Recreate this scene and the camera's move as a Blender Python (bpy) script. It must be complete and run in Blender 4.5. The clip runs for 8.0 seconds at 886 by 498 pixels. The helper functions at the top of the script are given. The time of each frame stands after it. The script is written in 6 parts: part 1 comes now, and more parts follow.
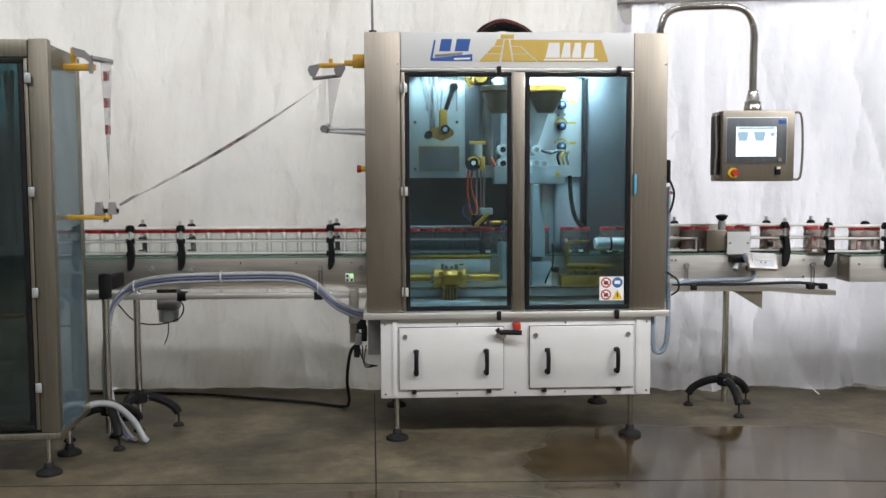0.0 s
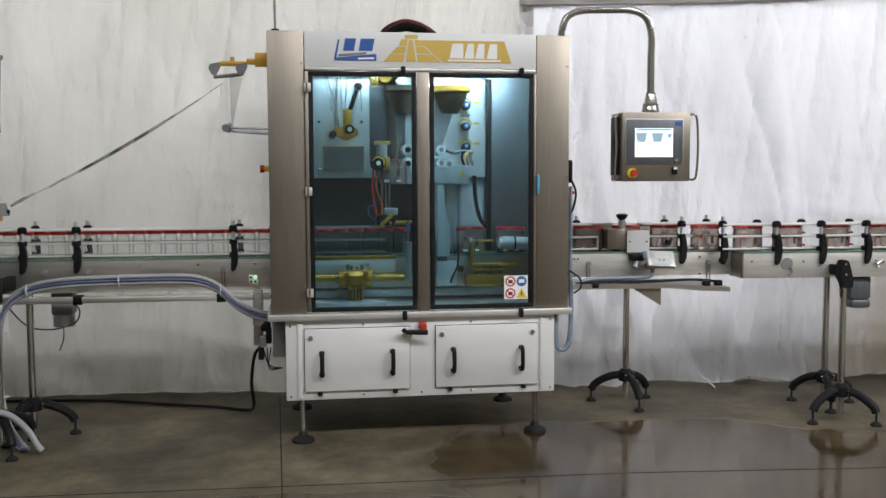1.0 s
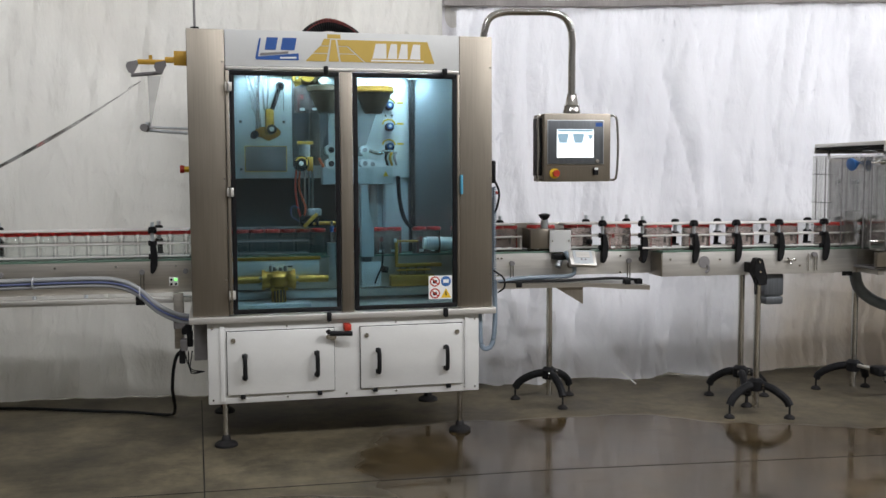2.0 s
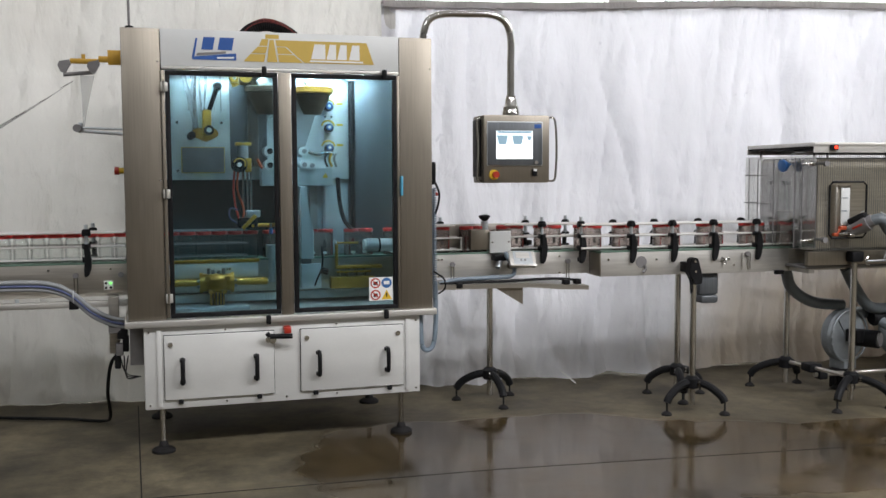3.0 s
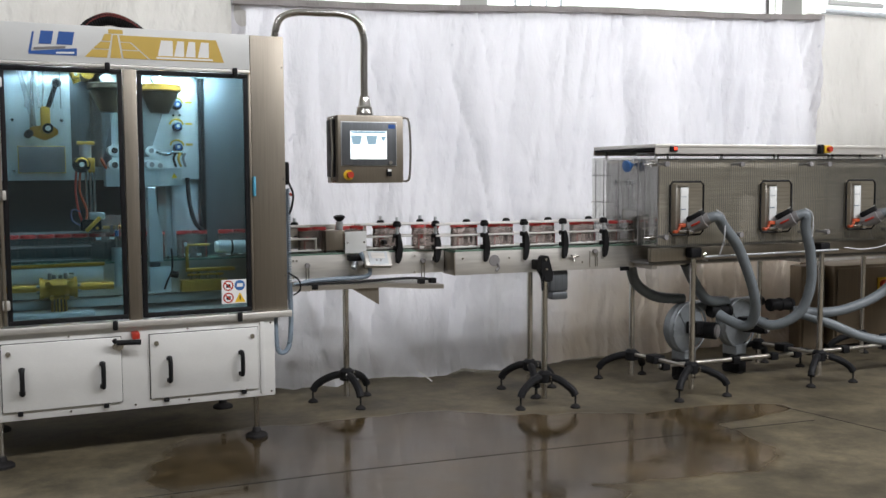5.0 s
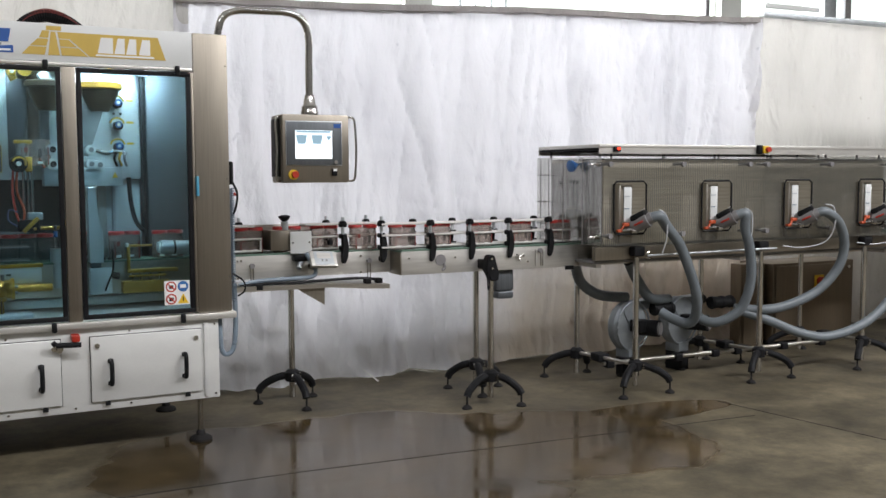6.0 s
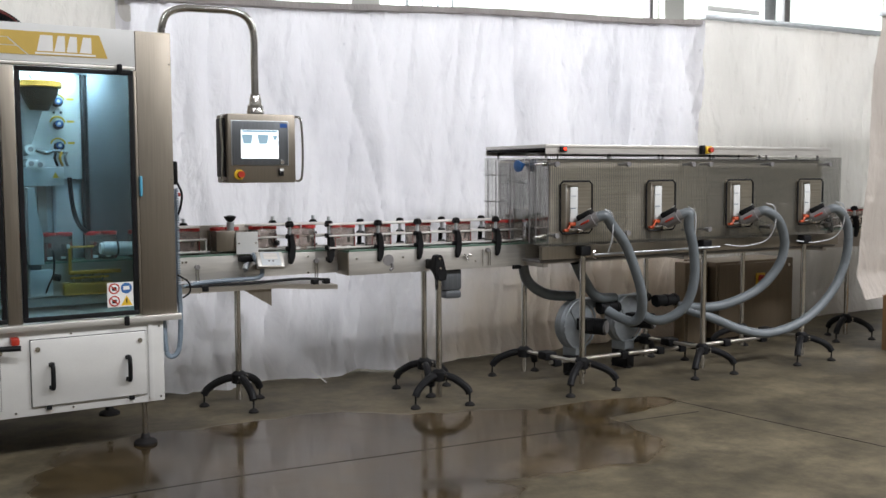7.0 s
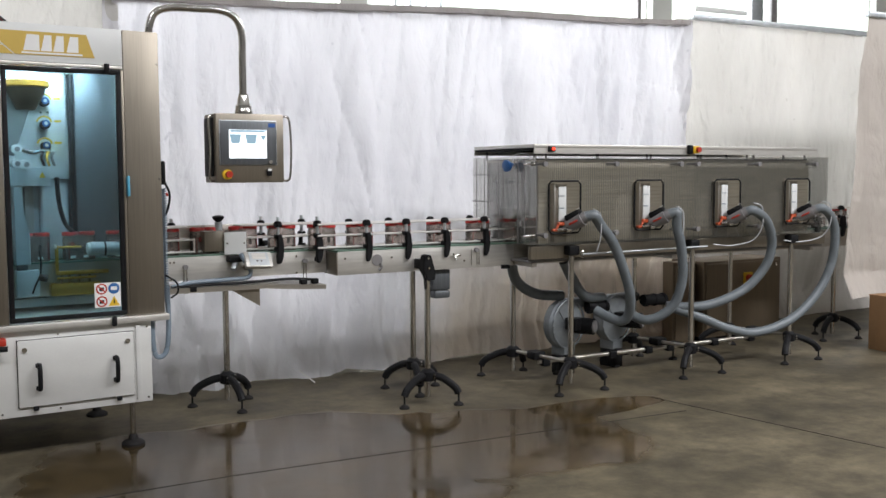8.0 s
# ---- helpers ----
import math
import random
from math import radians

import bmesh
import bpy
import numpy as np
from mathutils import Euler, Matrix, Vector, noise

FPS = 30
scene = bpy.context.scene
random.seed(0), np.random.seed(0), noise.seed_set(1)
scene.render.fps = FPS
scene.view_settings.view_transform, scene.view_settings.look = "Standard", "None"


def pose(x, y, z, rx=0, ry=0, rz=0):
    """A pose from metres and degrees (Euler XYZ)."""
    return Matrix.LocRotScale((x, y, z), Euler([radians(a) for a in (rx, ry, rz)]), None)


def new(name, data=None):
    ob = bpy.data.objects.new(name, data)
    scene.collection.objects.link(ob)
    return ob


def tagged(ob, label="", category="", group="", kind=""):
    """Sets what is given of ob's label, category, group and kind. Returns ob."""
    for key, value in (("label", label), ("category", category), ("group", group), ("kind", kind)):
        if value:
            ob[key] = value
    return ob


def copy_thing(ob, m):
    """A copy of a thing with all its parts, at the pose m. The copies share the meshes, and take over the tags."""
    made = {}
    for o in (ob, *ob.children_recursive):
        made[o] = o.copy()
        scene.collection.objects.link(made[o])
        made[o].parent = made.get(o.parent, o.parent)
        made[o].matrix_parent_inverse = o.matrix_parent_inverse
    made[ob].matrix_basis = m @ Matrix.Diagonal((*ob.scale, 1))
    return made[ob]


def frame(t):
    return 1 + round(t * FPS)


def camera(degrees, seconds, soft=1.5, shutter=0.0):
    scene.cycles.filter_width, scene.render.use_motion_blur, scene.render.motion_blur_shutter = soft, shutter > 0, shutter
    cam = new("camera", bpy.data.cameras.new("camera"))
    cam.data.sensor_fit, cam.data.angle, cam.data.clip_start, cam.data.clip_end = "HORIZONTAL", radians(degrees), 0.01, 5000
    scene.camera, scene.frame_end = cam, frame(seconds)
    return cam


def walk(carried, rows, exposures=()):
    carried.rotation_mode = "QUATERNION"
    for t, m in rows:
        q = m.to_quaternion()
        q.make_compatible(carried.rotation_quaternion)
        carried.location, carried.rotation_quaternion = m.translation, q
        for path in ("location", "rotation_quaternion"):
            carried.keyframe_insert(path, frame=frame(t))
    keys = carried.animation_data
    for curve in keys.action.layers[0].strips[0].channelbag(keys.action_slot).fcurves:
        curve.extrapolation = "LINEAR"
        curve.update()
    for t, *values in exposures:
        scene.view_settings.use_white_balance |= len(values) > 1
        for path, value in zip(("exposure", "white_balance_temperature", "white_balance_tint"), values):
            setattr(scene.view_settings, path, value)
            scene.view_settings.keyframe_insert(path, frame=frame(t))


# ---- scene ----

# ---- camera: a pan on a tripod, so the eye stays in one place ----
EYE = 1.37
cam = camera(49.03, 8.0, soft=1.5)
PAN = [  # seconds, yaw, pitch, roll
    (0.0, -0.000, -4.400, 0.250),
    (0.5, -3.171, -4.399, 0.249),
    (1.0, -5.583, -4.419, 0.228),
    (1.5, -8.058, -4.415, 0.183),
    (2.0, -10.058, -4.414, 0.236),
    (3.5, -15.280, -4.333, 0.260),
    (4.0, -17.185, -4.348, 0.265),
    (4.5, -19.835, -4.361, 0.292),
    (6.0, -25.304, -4.413, 0.253),
    (6.5, -26.732, -4.414, 0.268),
    (7.0, -28.391, -4.430, 0.263),
    (7.5, -28.996, -4.435, 0.235),
    (8.0, -29.060, -4.443, 0.274),
]
walk(cam, [(t, pose(0, 0, EYE, 90 + p, r, y)) for t, y, p, r in PAN], exposures=[(0.0, 0.32), (0.5, 0.16), (1.0, 0.06), (2.0, 0.0), (8.0, 0.0)])

# ---- light ----
world = bpy.data.worlds.new("world")
scene.world = world
world.use_nodes = True
wn = world.node_tree.nodes
sky = wn.new("ShaderNodeTexSky")
sky.sky_type, sky.sun_disc = "NISHITA", False
sky.sun_elevation, sky.sun_rotation = radians(40), radians(140)
world.node_tree.links.new(sky.outputs[0], wn["Background"].inputs[0])
wn["Background"].inputs[1].default_value = 0.15

SKYLIGHTS = [(-3.2, -0.6), (1.4, -0.6), (6.0, -0.6), (10.6, -0.6)]  # centres of the roof openings
CEIL = 6.0
SKY_W, SKY_D = 2.6, 1.5
for i, (sx, sy) in enumerate(SKYLIGHTS):
    lamp = bpy.data.lights.new("skylight", "AREA")
    lamp.shape, lamp.size, lamp.size_y = "RECTANGLE", SKY_W, SKY_D
    lamp.energy = (210, 290, 590, 700)[i]
    lamp.color = (0.965, 0.965, 1.0)
    new("skylight_lamp", lamp).matrix_world = pose(sx, sy, CEIL + 0.1)
for i, x in enumerate(range(-12, 16, 4)):  # daylight in the band of windows behind the cloth
    lamp = bpy.data.lights.new("window_light", "AREA")
    lamp.shape, lamp.size, lamp.size_y = "RECTANGLE", 3.6, 1.8
    lamp.energy = (95, 125, 130, 155, 165, 165, 105)[i]
    lamp.color = (0.94, 0.955, 1.0)
    new("window_lamp", lamp).matrix_world = pose(x + 2.0, 9.1, 3.875, -90)


# ---- materials ----
def mat(name, col, rough=0.5, metal=0.0, var=0.12, scale=8.0, stretch=(1, 1, 1), bump=0.0, bscale=60.0, rvar=0.1,
        spec=0.5, random_tone=0.0, col2=None):
    """Principled surface with large stains and fine grain in colour, roughness and relief."""
    m = bpy.data.materials.new(name)
    m.use_nodes = True
    nt = m.node_tree
    n, l = nt.nodes, nt.links.new
    b = n["Principled BSDF"]
    tc = n.new("ShaderNodeTexCoord")
    mp = n.new("ShaderNodeMapping")
    mp.inputs["Scale"].default_value = stretch
    l(tc.outputs["Object"], mp.inputs[0])
    big, fine = n.new("ShaderNodeTexNoise"), n.new("ShaderNodeTexNoise")
    big.inputs["Scale"].default_value, big.inputs["Detail"].default_value = scale, 5
    fine.inputs["Scale"].default_value, fine.inputs["Detail"].default_value = bscale, 3
    for t in (big, fine):
        l(mp.outputs[0], t.inputs["Vector"])
    mix = n.new("ShaderNodeMix")
    mix.data_type = "RGBA"
    c2 = col2 or tuple(c * (1 - 2.2 * var) for c in col)
    mix.inputs["A"].default_value, mix.inputs["B"].default_value = (*c2, 1), (*(min(1, c * (1 + var)) for c in col), 1)
    add = n.new("ShaderNodeMath")
    add.operation = "MULTIPLY_ADD"
    l(fine.outputs[0], add.inputs[0])
    add.inputs[1].default_value = 0.35
    sub = n.new("ShaderNodeMath")
    sub.operation = "MULTIPLY_ADD"
    l(big.outputs[0], sub.inputs[0])
    sub.inputs[1].default_value, sub.inputs[2].default_value = 1.7, -0.5
    l(sub.outputs[0], add.inputs[2])
    l(add.outputs[0], mix.inputs["Factor"])
    l(mix.outputs["Result"], b.inputs["Base Color"])
    b.inputs["Metallic"].default_value = metal
    b.inputs["Specular IOR Level"].default_value = spec
    rg = n.new("ShaderNodeMapRange")
    rg.inputs["To Min"].default_value, rg.inputs["To Max"].default_value = max(0.03, rough - rvar), min(1, rough + rvar)
    l(big.outputs[0], rg.inputs["Value"])
    l(rg.outputs[0], b.inputs["Roughness"])
    if bump:
        bp = n.new("ShaderNodeBump")
        bp.inputs["Strength"].default_value, bp.inputs["Distance"].default_value = bump, 0.01
        l(fine.outputs[0], bp.inputs["Height"])
        l(bp.outputs[0], b.inputs["Normal"])
    return m


def clear(name, tint, gloss=0.08, rough=0.03, body=0.0, body_col=(0.8, 0.8, 0.8), edge=0.8):
    """A clear or tinted pane: passes tinted light, reflects by Fresnel, with some haze."""
    m = bpy.data.materials.new(name)
    m.use_nodes = True
    nt = m.node_tree
    n, l = nt.nodes, nt.links.new
    out = n["Material Output"]
    n.remove(n["Principled BSDF"])
    tr, gl, df = n.new("ShaderNodeBsdfTransparent"), n.new("ShaderNodeBsdfGlossy"), n.new("ShaderNodeBsdfDiffuse")
    tr.inputs[0].default_value = (*tint, 1)
    gl.inputs["Roughness"].default_value = rough
    df.inputs[0].default_value = (*body_col, 1)
    haze, shine = n.new("ShaderNodeMixShader"), n.new("ShaderNodeMixShader")
    haze.inputs[0].default_value = body
    l(tr.outputs[0], haze.inputs[1])
    l(df.outputs[0], haze.inputs[2])
    fr = n.new("ShaderNodeFresnel")
    fr.inputs[0].default_value = 1.45
    mul = n.new("ShaderNodeMath")
    mul.operation = "MULTIPLY_ADD"
    mul.inputs[1].default_value, mul.inputs[2].default_value = edge, gloss - 0.05 * edge
    l(fr.outputs[0], mul.inputs[0])
    l(mul.outputs[0], shine.inputs[0])
    l(haze.outputs[0], shine.inputs[1])
    l(gl.outputs[0], shine.inputs[2])
    l(shine.outputs[0], out.inputs[0])
    return m


def glow(name, col, strength):
    m = bpy.data.materials.new(name)
    m.use_nodes = True
    b = m.node_tree.nodes["Principled BSDF"]
    b.inputs["Base Color"].default_value = (*col, 1)
    b.inputs["Emission Color"].default_value = (*col, 1)
    b.inputs["Emission Strength"].default_value = strength
    return m


STEEL = mat("brushed_steel", (0.295, 0.262, 0.216), 0.42, 0.9, 0.07, 3.0, (40, 40, 1.2), 0.05, 30)
STEEL_H = mat("brushed_steel_level", (0.50, 0.47, 0.42), 0.34, 0.9, 0.10, 3.0, (1.2, 40, 40), 0.05, 30)
STEEL_TUN = mat("tunnel_steel", (0.50, 0.455, 0.375), 0.46, 0.7, 0.16, 3.0, (0.8, 30, 30), 0.05, 30)
STEEL_PALE = mat("satin_steel", (0.62, 0.60, 0.56), 0.42, 0.65, 0.08, 4.0, (1.5, 20, 20), 0.04, 30)
CHROME = mat("polished_steel", (0.62, 0.60, 0.57), 0.2, 1.0, 0.06, 12, bump=0.02)
ROD = mat("bright_guide_rod", (0.78, 0.76, 0.73), 0.35, 0.35, 0.06, 12, bump=0.02)
DISC = mat("ochre_disc", (0.42, 0.21, 0.03), 0.4, 0.3, 0.15, 14)
DSTEEL = mat("dark_inner_steel", (0.13, 0.14, 0.15), 0.42, 0.5, 0.12, 3.0, (30, 30, 1.0), 0.05, 30)
CYAN = mat("light_blue_tab", (0.10, 0.40, 0.58), 0.4, 0.0, 0.08, 20)
PAINT = mat("white_cabinet_paint", (0.66, 0.67, 0.655), 0.42, 0.0, 0.05, 2.5, bump=0.06, bscale=160)
PANEL = mat("white_mounting_plate", (0.70, 0.74, 0.76), 0.34, 0.4, 0.10, 2.2, (9, 9, 1.0), 0.04, 30)
CAB = mat("satin_cabinet_sheet", (0.76, 0.76, 0.735), 0.32, 0.30, 0.07, 2.2, (1.0, 1.0, 2.0), 0.03, 120, rvar=0.08)
STEEL_F = mat("dull_feeder_steel", (0.235, 0.215, 0.17), 0.46, 0.85, 0.10, 3.0, (30, 30, 1.2), 0.05, 30)
BLACK = mat("black_plastic", (0.012, 0.012, 0.013), 0.5, 0.0, 0.25, 20, bump=0.1, bscale=200, spec=0.14)
RUBBER = mat("black_rubber", (0.016, 0.015, 0.015), 0.7, 0.0, 0.25, 25, bump=0.2, bscale=180, spec=0.2)
ALU = mat("dull_cast_aluminium", (0.30, 0.325, 0.34), 0.5, 0.6, 0.14, 14, bump=0.15, bscale=90)
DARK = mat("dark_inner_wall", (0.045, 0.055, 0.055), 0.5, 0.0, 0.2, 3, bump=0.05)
YELLOW = mat("anodised_gold", (0.52, 0.29, 0.045), 0.36, 0.55, 0.12, 14, bump=0.05)
OCHRE = mat("ochre_bracket", (0.62, 0.36, 0.05), 0.42, 0.35, 0.12, 14, bump=0.05)
RED = mat("red_lid", (0.47, 0.026, 0.022), 0.38, 0.0, 0.12, 30, bump=0.03)
REDP = mat("red_plastic", (0.43, 0.032, 0.015), 0.4, 0.0, 0.1, 30)
ORANGE = mat("orange_plastic", (0.48, 0.085, 0.03), 0.45, 0.0, 0.1, 30)
YPLAS = mat("yellow_plastic", (0.78, 0.50, 0.03), 0.4, 0.0, 0.08, 30)
BLUEP = mat("blue_plastic", (0.03, 0.13, 0.36), 0.4, 0.0, 0.1, 30)
GREENP = mat("green_belt", (0.12, 0.20, 0.15), 0.55, 0.0, 0.15, 20, bump=0.1)
GREY = mat("grey_hose", (0.145, 0.165, 0.178), 0.42, 0.0, 0.1, 12, bump=0.1, bscale=120)
HOSEG = mat("pale_grey_hose", (0.30, 0.31, 0.315), 0.45, 0.0, 0.1, 12, bump=0.08, bscale=120)
HOSEB = mat("blue_grey_hose", (0.19, 0.24, 0.29), 0.42, 0.0, 0.12, 12, bump=0.08, bscale=120)
WIREB = mat("blue_wire", (0.10, 0.125, 0.25), 0.45, 0.0, 0.12, 20)
WIREW = mat("pale_wire", (0.55, 0.56, 0.58), 0.45, 0.0, 0.1, 20)
GALV = mat("cast_aluminium", (0.52, 0.55, 0.57), 0.45, 0.7, 0.1, 18, bump=0.12, bscale=90)
GUNGREY = mat("grey_housing", (0.22, 0.21, 0.21), 0.5, 0.1, 0.1, 18, bump=0.05)
CARD = mat("cardboard", (0.30, 0.17, 0.08), 0.8, 0.0, 0.1, 6, bump=0.1)
DECK = mat("gold_print", (0.60, 0.42, 0.10), 0.4, 0.1, 0.06, 6)
LOGO = mat("blue_print", (0.03, 0.10, 0.34), 0.4, 0.0, 0.06, 10)
WHITEP = mat("white_print", (0.80, 0.80, 0.78), 0.4, 0.0, 0.04, 10)
BRONZE = mat("brown_cabinet_steel", (0.20, 0.155, 0.105), 0.42, 0.4, 0.08, 3.0, (30, 30, 1.2), 0.04, 30)
BRICKW = mat("pale_hall_wall", (0.66, 0.67, 0.63), 0.75, 0.0, 0.06, 1.2, bump=0.1)
ROOF = mat("hall_ceiling", (0.42, 0.41, 0.39), 0.8, 0.0, 0.08, 1.0, bump=0.1)
GLASS = clear("tinted_guard_glass", (0.67, 0.82, 0.875), 0.06, 0.02)
GLASSD = clear("dark_tinted_guard_glass", (0.36, 0.55, 0.58), 0.16, 0.03)
FILMG = clear("grey_printed_film", (0.86, 0.85, 0.84), 0.06, 0.1, 0.20, (0.50, 0.48, 0.47))
FILMR = clear("faded_red_film", (0.62, 0.40, 0.40), 0.08, 0.1, 0.4, (0.40, 0.14, 0.14))
TEAL = mat("teal_strip", (0.28, 0.44, 0.45), 0.4, 0.2, 0.3, 4, (4, 4, 0.6))
GLASSB = clear("side_guard_glass", (0.50, 0.68, 0.75), 0.08, 0.03, 0.22, (0.40, 0.58, 0.66))
ACRYL = clear("clear_guard_sheet", (0.93, 0.93, 0.91), 0.05, 0.05, 0.03, (0.7, 0.7, 0.68), 0.5)
JARG = clear("jar_glass", (0.93, 0.95, 0.94), 0.06, 0.02, 0.03, (0.7, 0.72, 0.72), 0.35)
FILM = clear("clear_film", (0.90, 0.90, 0.90), 0.08, 0.08, 0.14, (0.72, 0.72, 0.72))
FILM_TINT = clear("printed_film", (0.84, 0.76, 0.72), 0.08, 0.1, 0.26, (0.52, 0.42, 0.39))
WEBF = clear("milky_film", (0.88, 0.88, 0.88), 0.08, 0.1, 0.35, (0.75, 0.75, 0.75))
HALLW = mat("grey_hall_wall", (0.30, 0.29, 0.27), 0.8, 0.0, 0.1, 1.0, bump=0.1)
PRINT_R = mat("dark_red_print", (0.20, 0.035, 0.03), 0.4, 0.0, 0.2, 40)
PRINT_D = mat("dark_print", (0.10, 0.085, 0.08), 0.45, 0.0, 0.2, 40)
TUBE = glow("tube_lamp_glow", (0.82, 0.93, 1.0), 165.0)
SCREEN = glow("screen_glow", (0.86, 0.92, 0.95), 0.95)
SCREEN_B = glow("screen_blue_glow", (0.22, 0.34, 0.42), 0.6)
CONE = mat("dark_brown_cone", (0.055, 0.036, 0.020), 0.45, 0.1, 0.2, 12)
FROST = glow("frosted_window_glow", (0.86, 0.92, 0.88), 0.9)
LED_R = glow("red_led", (1.0, 0.05, 0.02), 2.0)
LED_G = glow("green_led", (0.2, 1.0, 0.15), 1.6)


def cloth_mat(name, col, dirt_fold_shade=(0.46, 0.42, 0.37), amount=0.5, thin=0.36, tan_shade=()):
    """Cotton sheet: soft stains and fold shade in the colour, small dark marks, creases, tunnel shade in tan (centre x,
    z, half sizes).
    """
    # upright streaks here and the blotches below paint fold shade along with stains
    m = mat(name, col, 0.9, 0.0, 0.07, 1.8, (1.3, 1.3, 0.35), 0.25, 240, spec=0.15)
    nt = m.node_tree
    n, l = nt.nodes, nt.links.new
    b = n["Principled BSDF"]
    src = b.inputs["Base Color"].links[0].from_socket
    tc = n.new("ShaderNodeTexCoord")
    blotch_n, spots = n.new("ShaderNodeTexNoise"), n.new("ShaderNodeTexNoise")
    blotch_n.inputs["Scale"].default_value, blotch_n.inputs["Detail"].default_value = 0.9, 8
    spots.inputs["Scale"].default_value, spots.inputs["Detail"].default_value = 9.0, 2
    r1, r2 = n.new("ShaderNodeMapRange"), n.new("ShaderNodeMapRange")
    r1.inputs["From Min"].default_value, r1.inputs["From Max"].default_value = 0.5, 0.75
    r1.inputs["To Max"].default_value = amount
    r2.inputs["From Min"].default_value, r2.inputs["From Max"].default_value = 0.74, 0.78
    r2.inputs["To Max"].default_value = 0.5
    for t, r in ((blotch_n, r1), (spots, r2)):
        l(tc.outputs["Object"], t.inputs["Vector"])
        l(t.outputs[0], r.inputs["Value"])
    top = n.new("ShaderNodeMath")
    top.operation = "MAXIMUM"
    l(r1.outputs[0], top.inputs[0])
    l(r2.outputs[0], top.inputs[1])
    mx = n.new("ShaderNodeMix")
    mx.data_type = "RGBA"
    l(top.outputs[0], mx.inputs["Factor"])
    l(src, mx.inputs["A"])
    mx.inputs["B"].default_value = (*dirt_fold_shade, 1)
    # shade below the tunnel, mixed into the cloth colour as tan ellipses
    for cx, cz, rx, rz in tan_shade:
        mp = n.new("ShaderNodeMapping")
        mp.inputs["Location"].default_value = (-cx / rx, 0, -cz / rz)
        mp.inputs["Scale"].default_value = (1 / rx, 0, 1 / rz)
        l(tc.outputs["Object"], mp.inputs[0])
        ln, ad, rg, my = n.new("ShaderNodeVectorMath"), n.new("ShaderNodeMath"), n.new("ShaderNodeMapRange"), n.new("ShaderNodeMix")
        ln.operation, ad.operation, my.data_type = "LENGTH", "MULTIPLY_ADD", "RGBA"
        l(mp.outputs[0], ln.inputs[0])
        l(blotch_n.outputs[0], ad.inputs[0])
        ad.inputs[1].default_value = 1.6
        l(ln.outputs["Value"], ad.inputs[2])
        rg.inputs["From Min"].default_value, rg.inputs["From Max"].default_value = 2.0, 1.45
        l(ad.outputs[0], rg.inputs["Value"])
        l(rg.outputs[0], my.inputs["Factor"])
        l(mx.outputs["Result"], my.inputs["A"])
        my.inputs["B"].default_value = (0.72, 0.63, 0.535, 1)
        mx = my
    l(mx.outputs["Result"], b.inputs["Base Color"])
    # creases
    cr, bp = n.new("ShaderNodeTexNoise"), n.new("ShaderNodeBump")
    cr.inputs["Scale"].default_value, cr.inputs["Detail"].default_value, cr.inputs["Distortion"].default_value = 3.0, 9, 0.3
    mp = n.new("ShaderNodeMapping")
    mp.inputs["Scale"].default_value = (1.6, 1.0, 0.7)
    l(tc.outputs["Object"], mp.inputs[0])
    l(mp.outputs[0], cr.inputs["Vector"])
    bp.inputs["Strength"].default_value, bp.inputs["Distance"].default_value = 0.85, 0.085
    l(cr.outputs[0], bp.inputs["Height"])
    l(bp.outputs[0], b.inputs["Normal"])
    # thin cloth lets light through
    tl, sh = n.new("ShaderNodeBsdfTranslucent"), n.new("ShaderNodeMixShader")
    l(mx.outputs["Result"], tl.inputs[0])
    l(bp.outputs[0], tl.inputs["Normal"])
    sh.inputs[0].default_value = thin
    l(b.outputs[0], sh.inputs[1])
    l(tl.outputs[0], sh.inputs[2])
    l(sh.outputs[0], n["Material Output"].inputs[0])
    return m


CLOTH = cloth_mat("white_cotton", (0.83, 0.825, 0.86), dirt_fold_shade=(0.50, 0.50, 0.55), amount=0.5, tan_shade=((5.1, 0.1, 1.75, 0.95),))
CLOTH_OLD = cloth_mat("stained_cotton", (0.69, 0.67, 0.63), amount=0.45)
CLOTH_TAN = cloth_mat("tan_cotton", (0.50, 0.455, 0.41), amount=0.3, thin=0.2)
HEM = cloth_mat("grey_hem", (0.50, 0.47, 0.46), amount=0.3, thin=0.2)


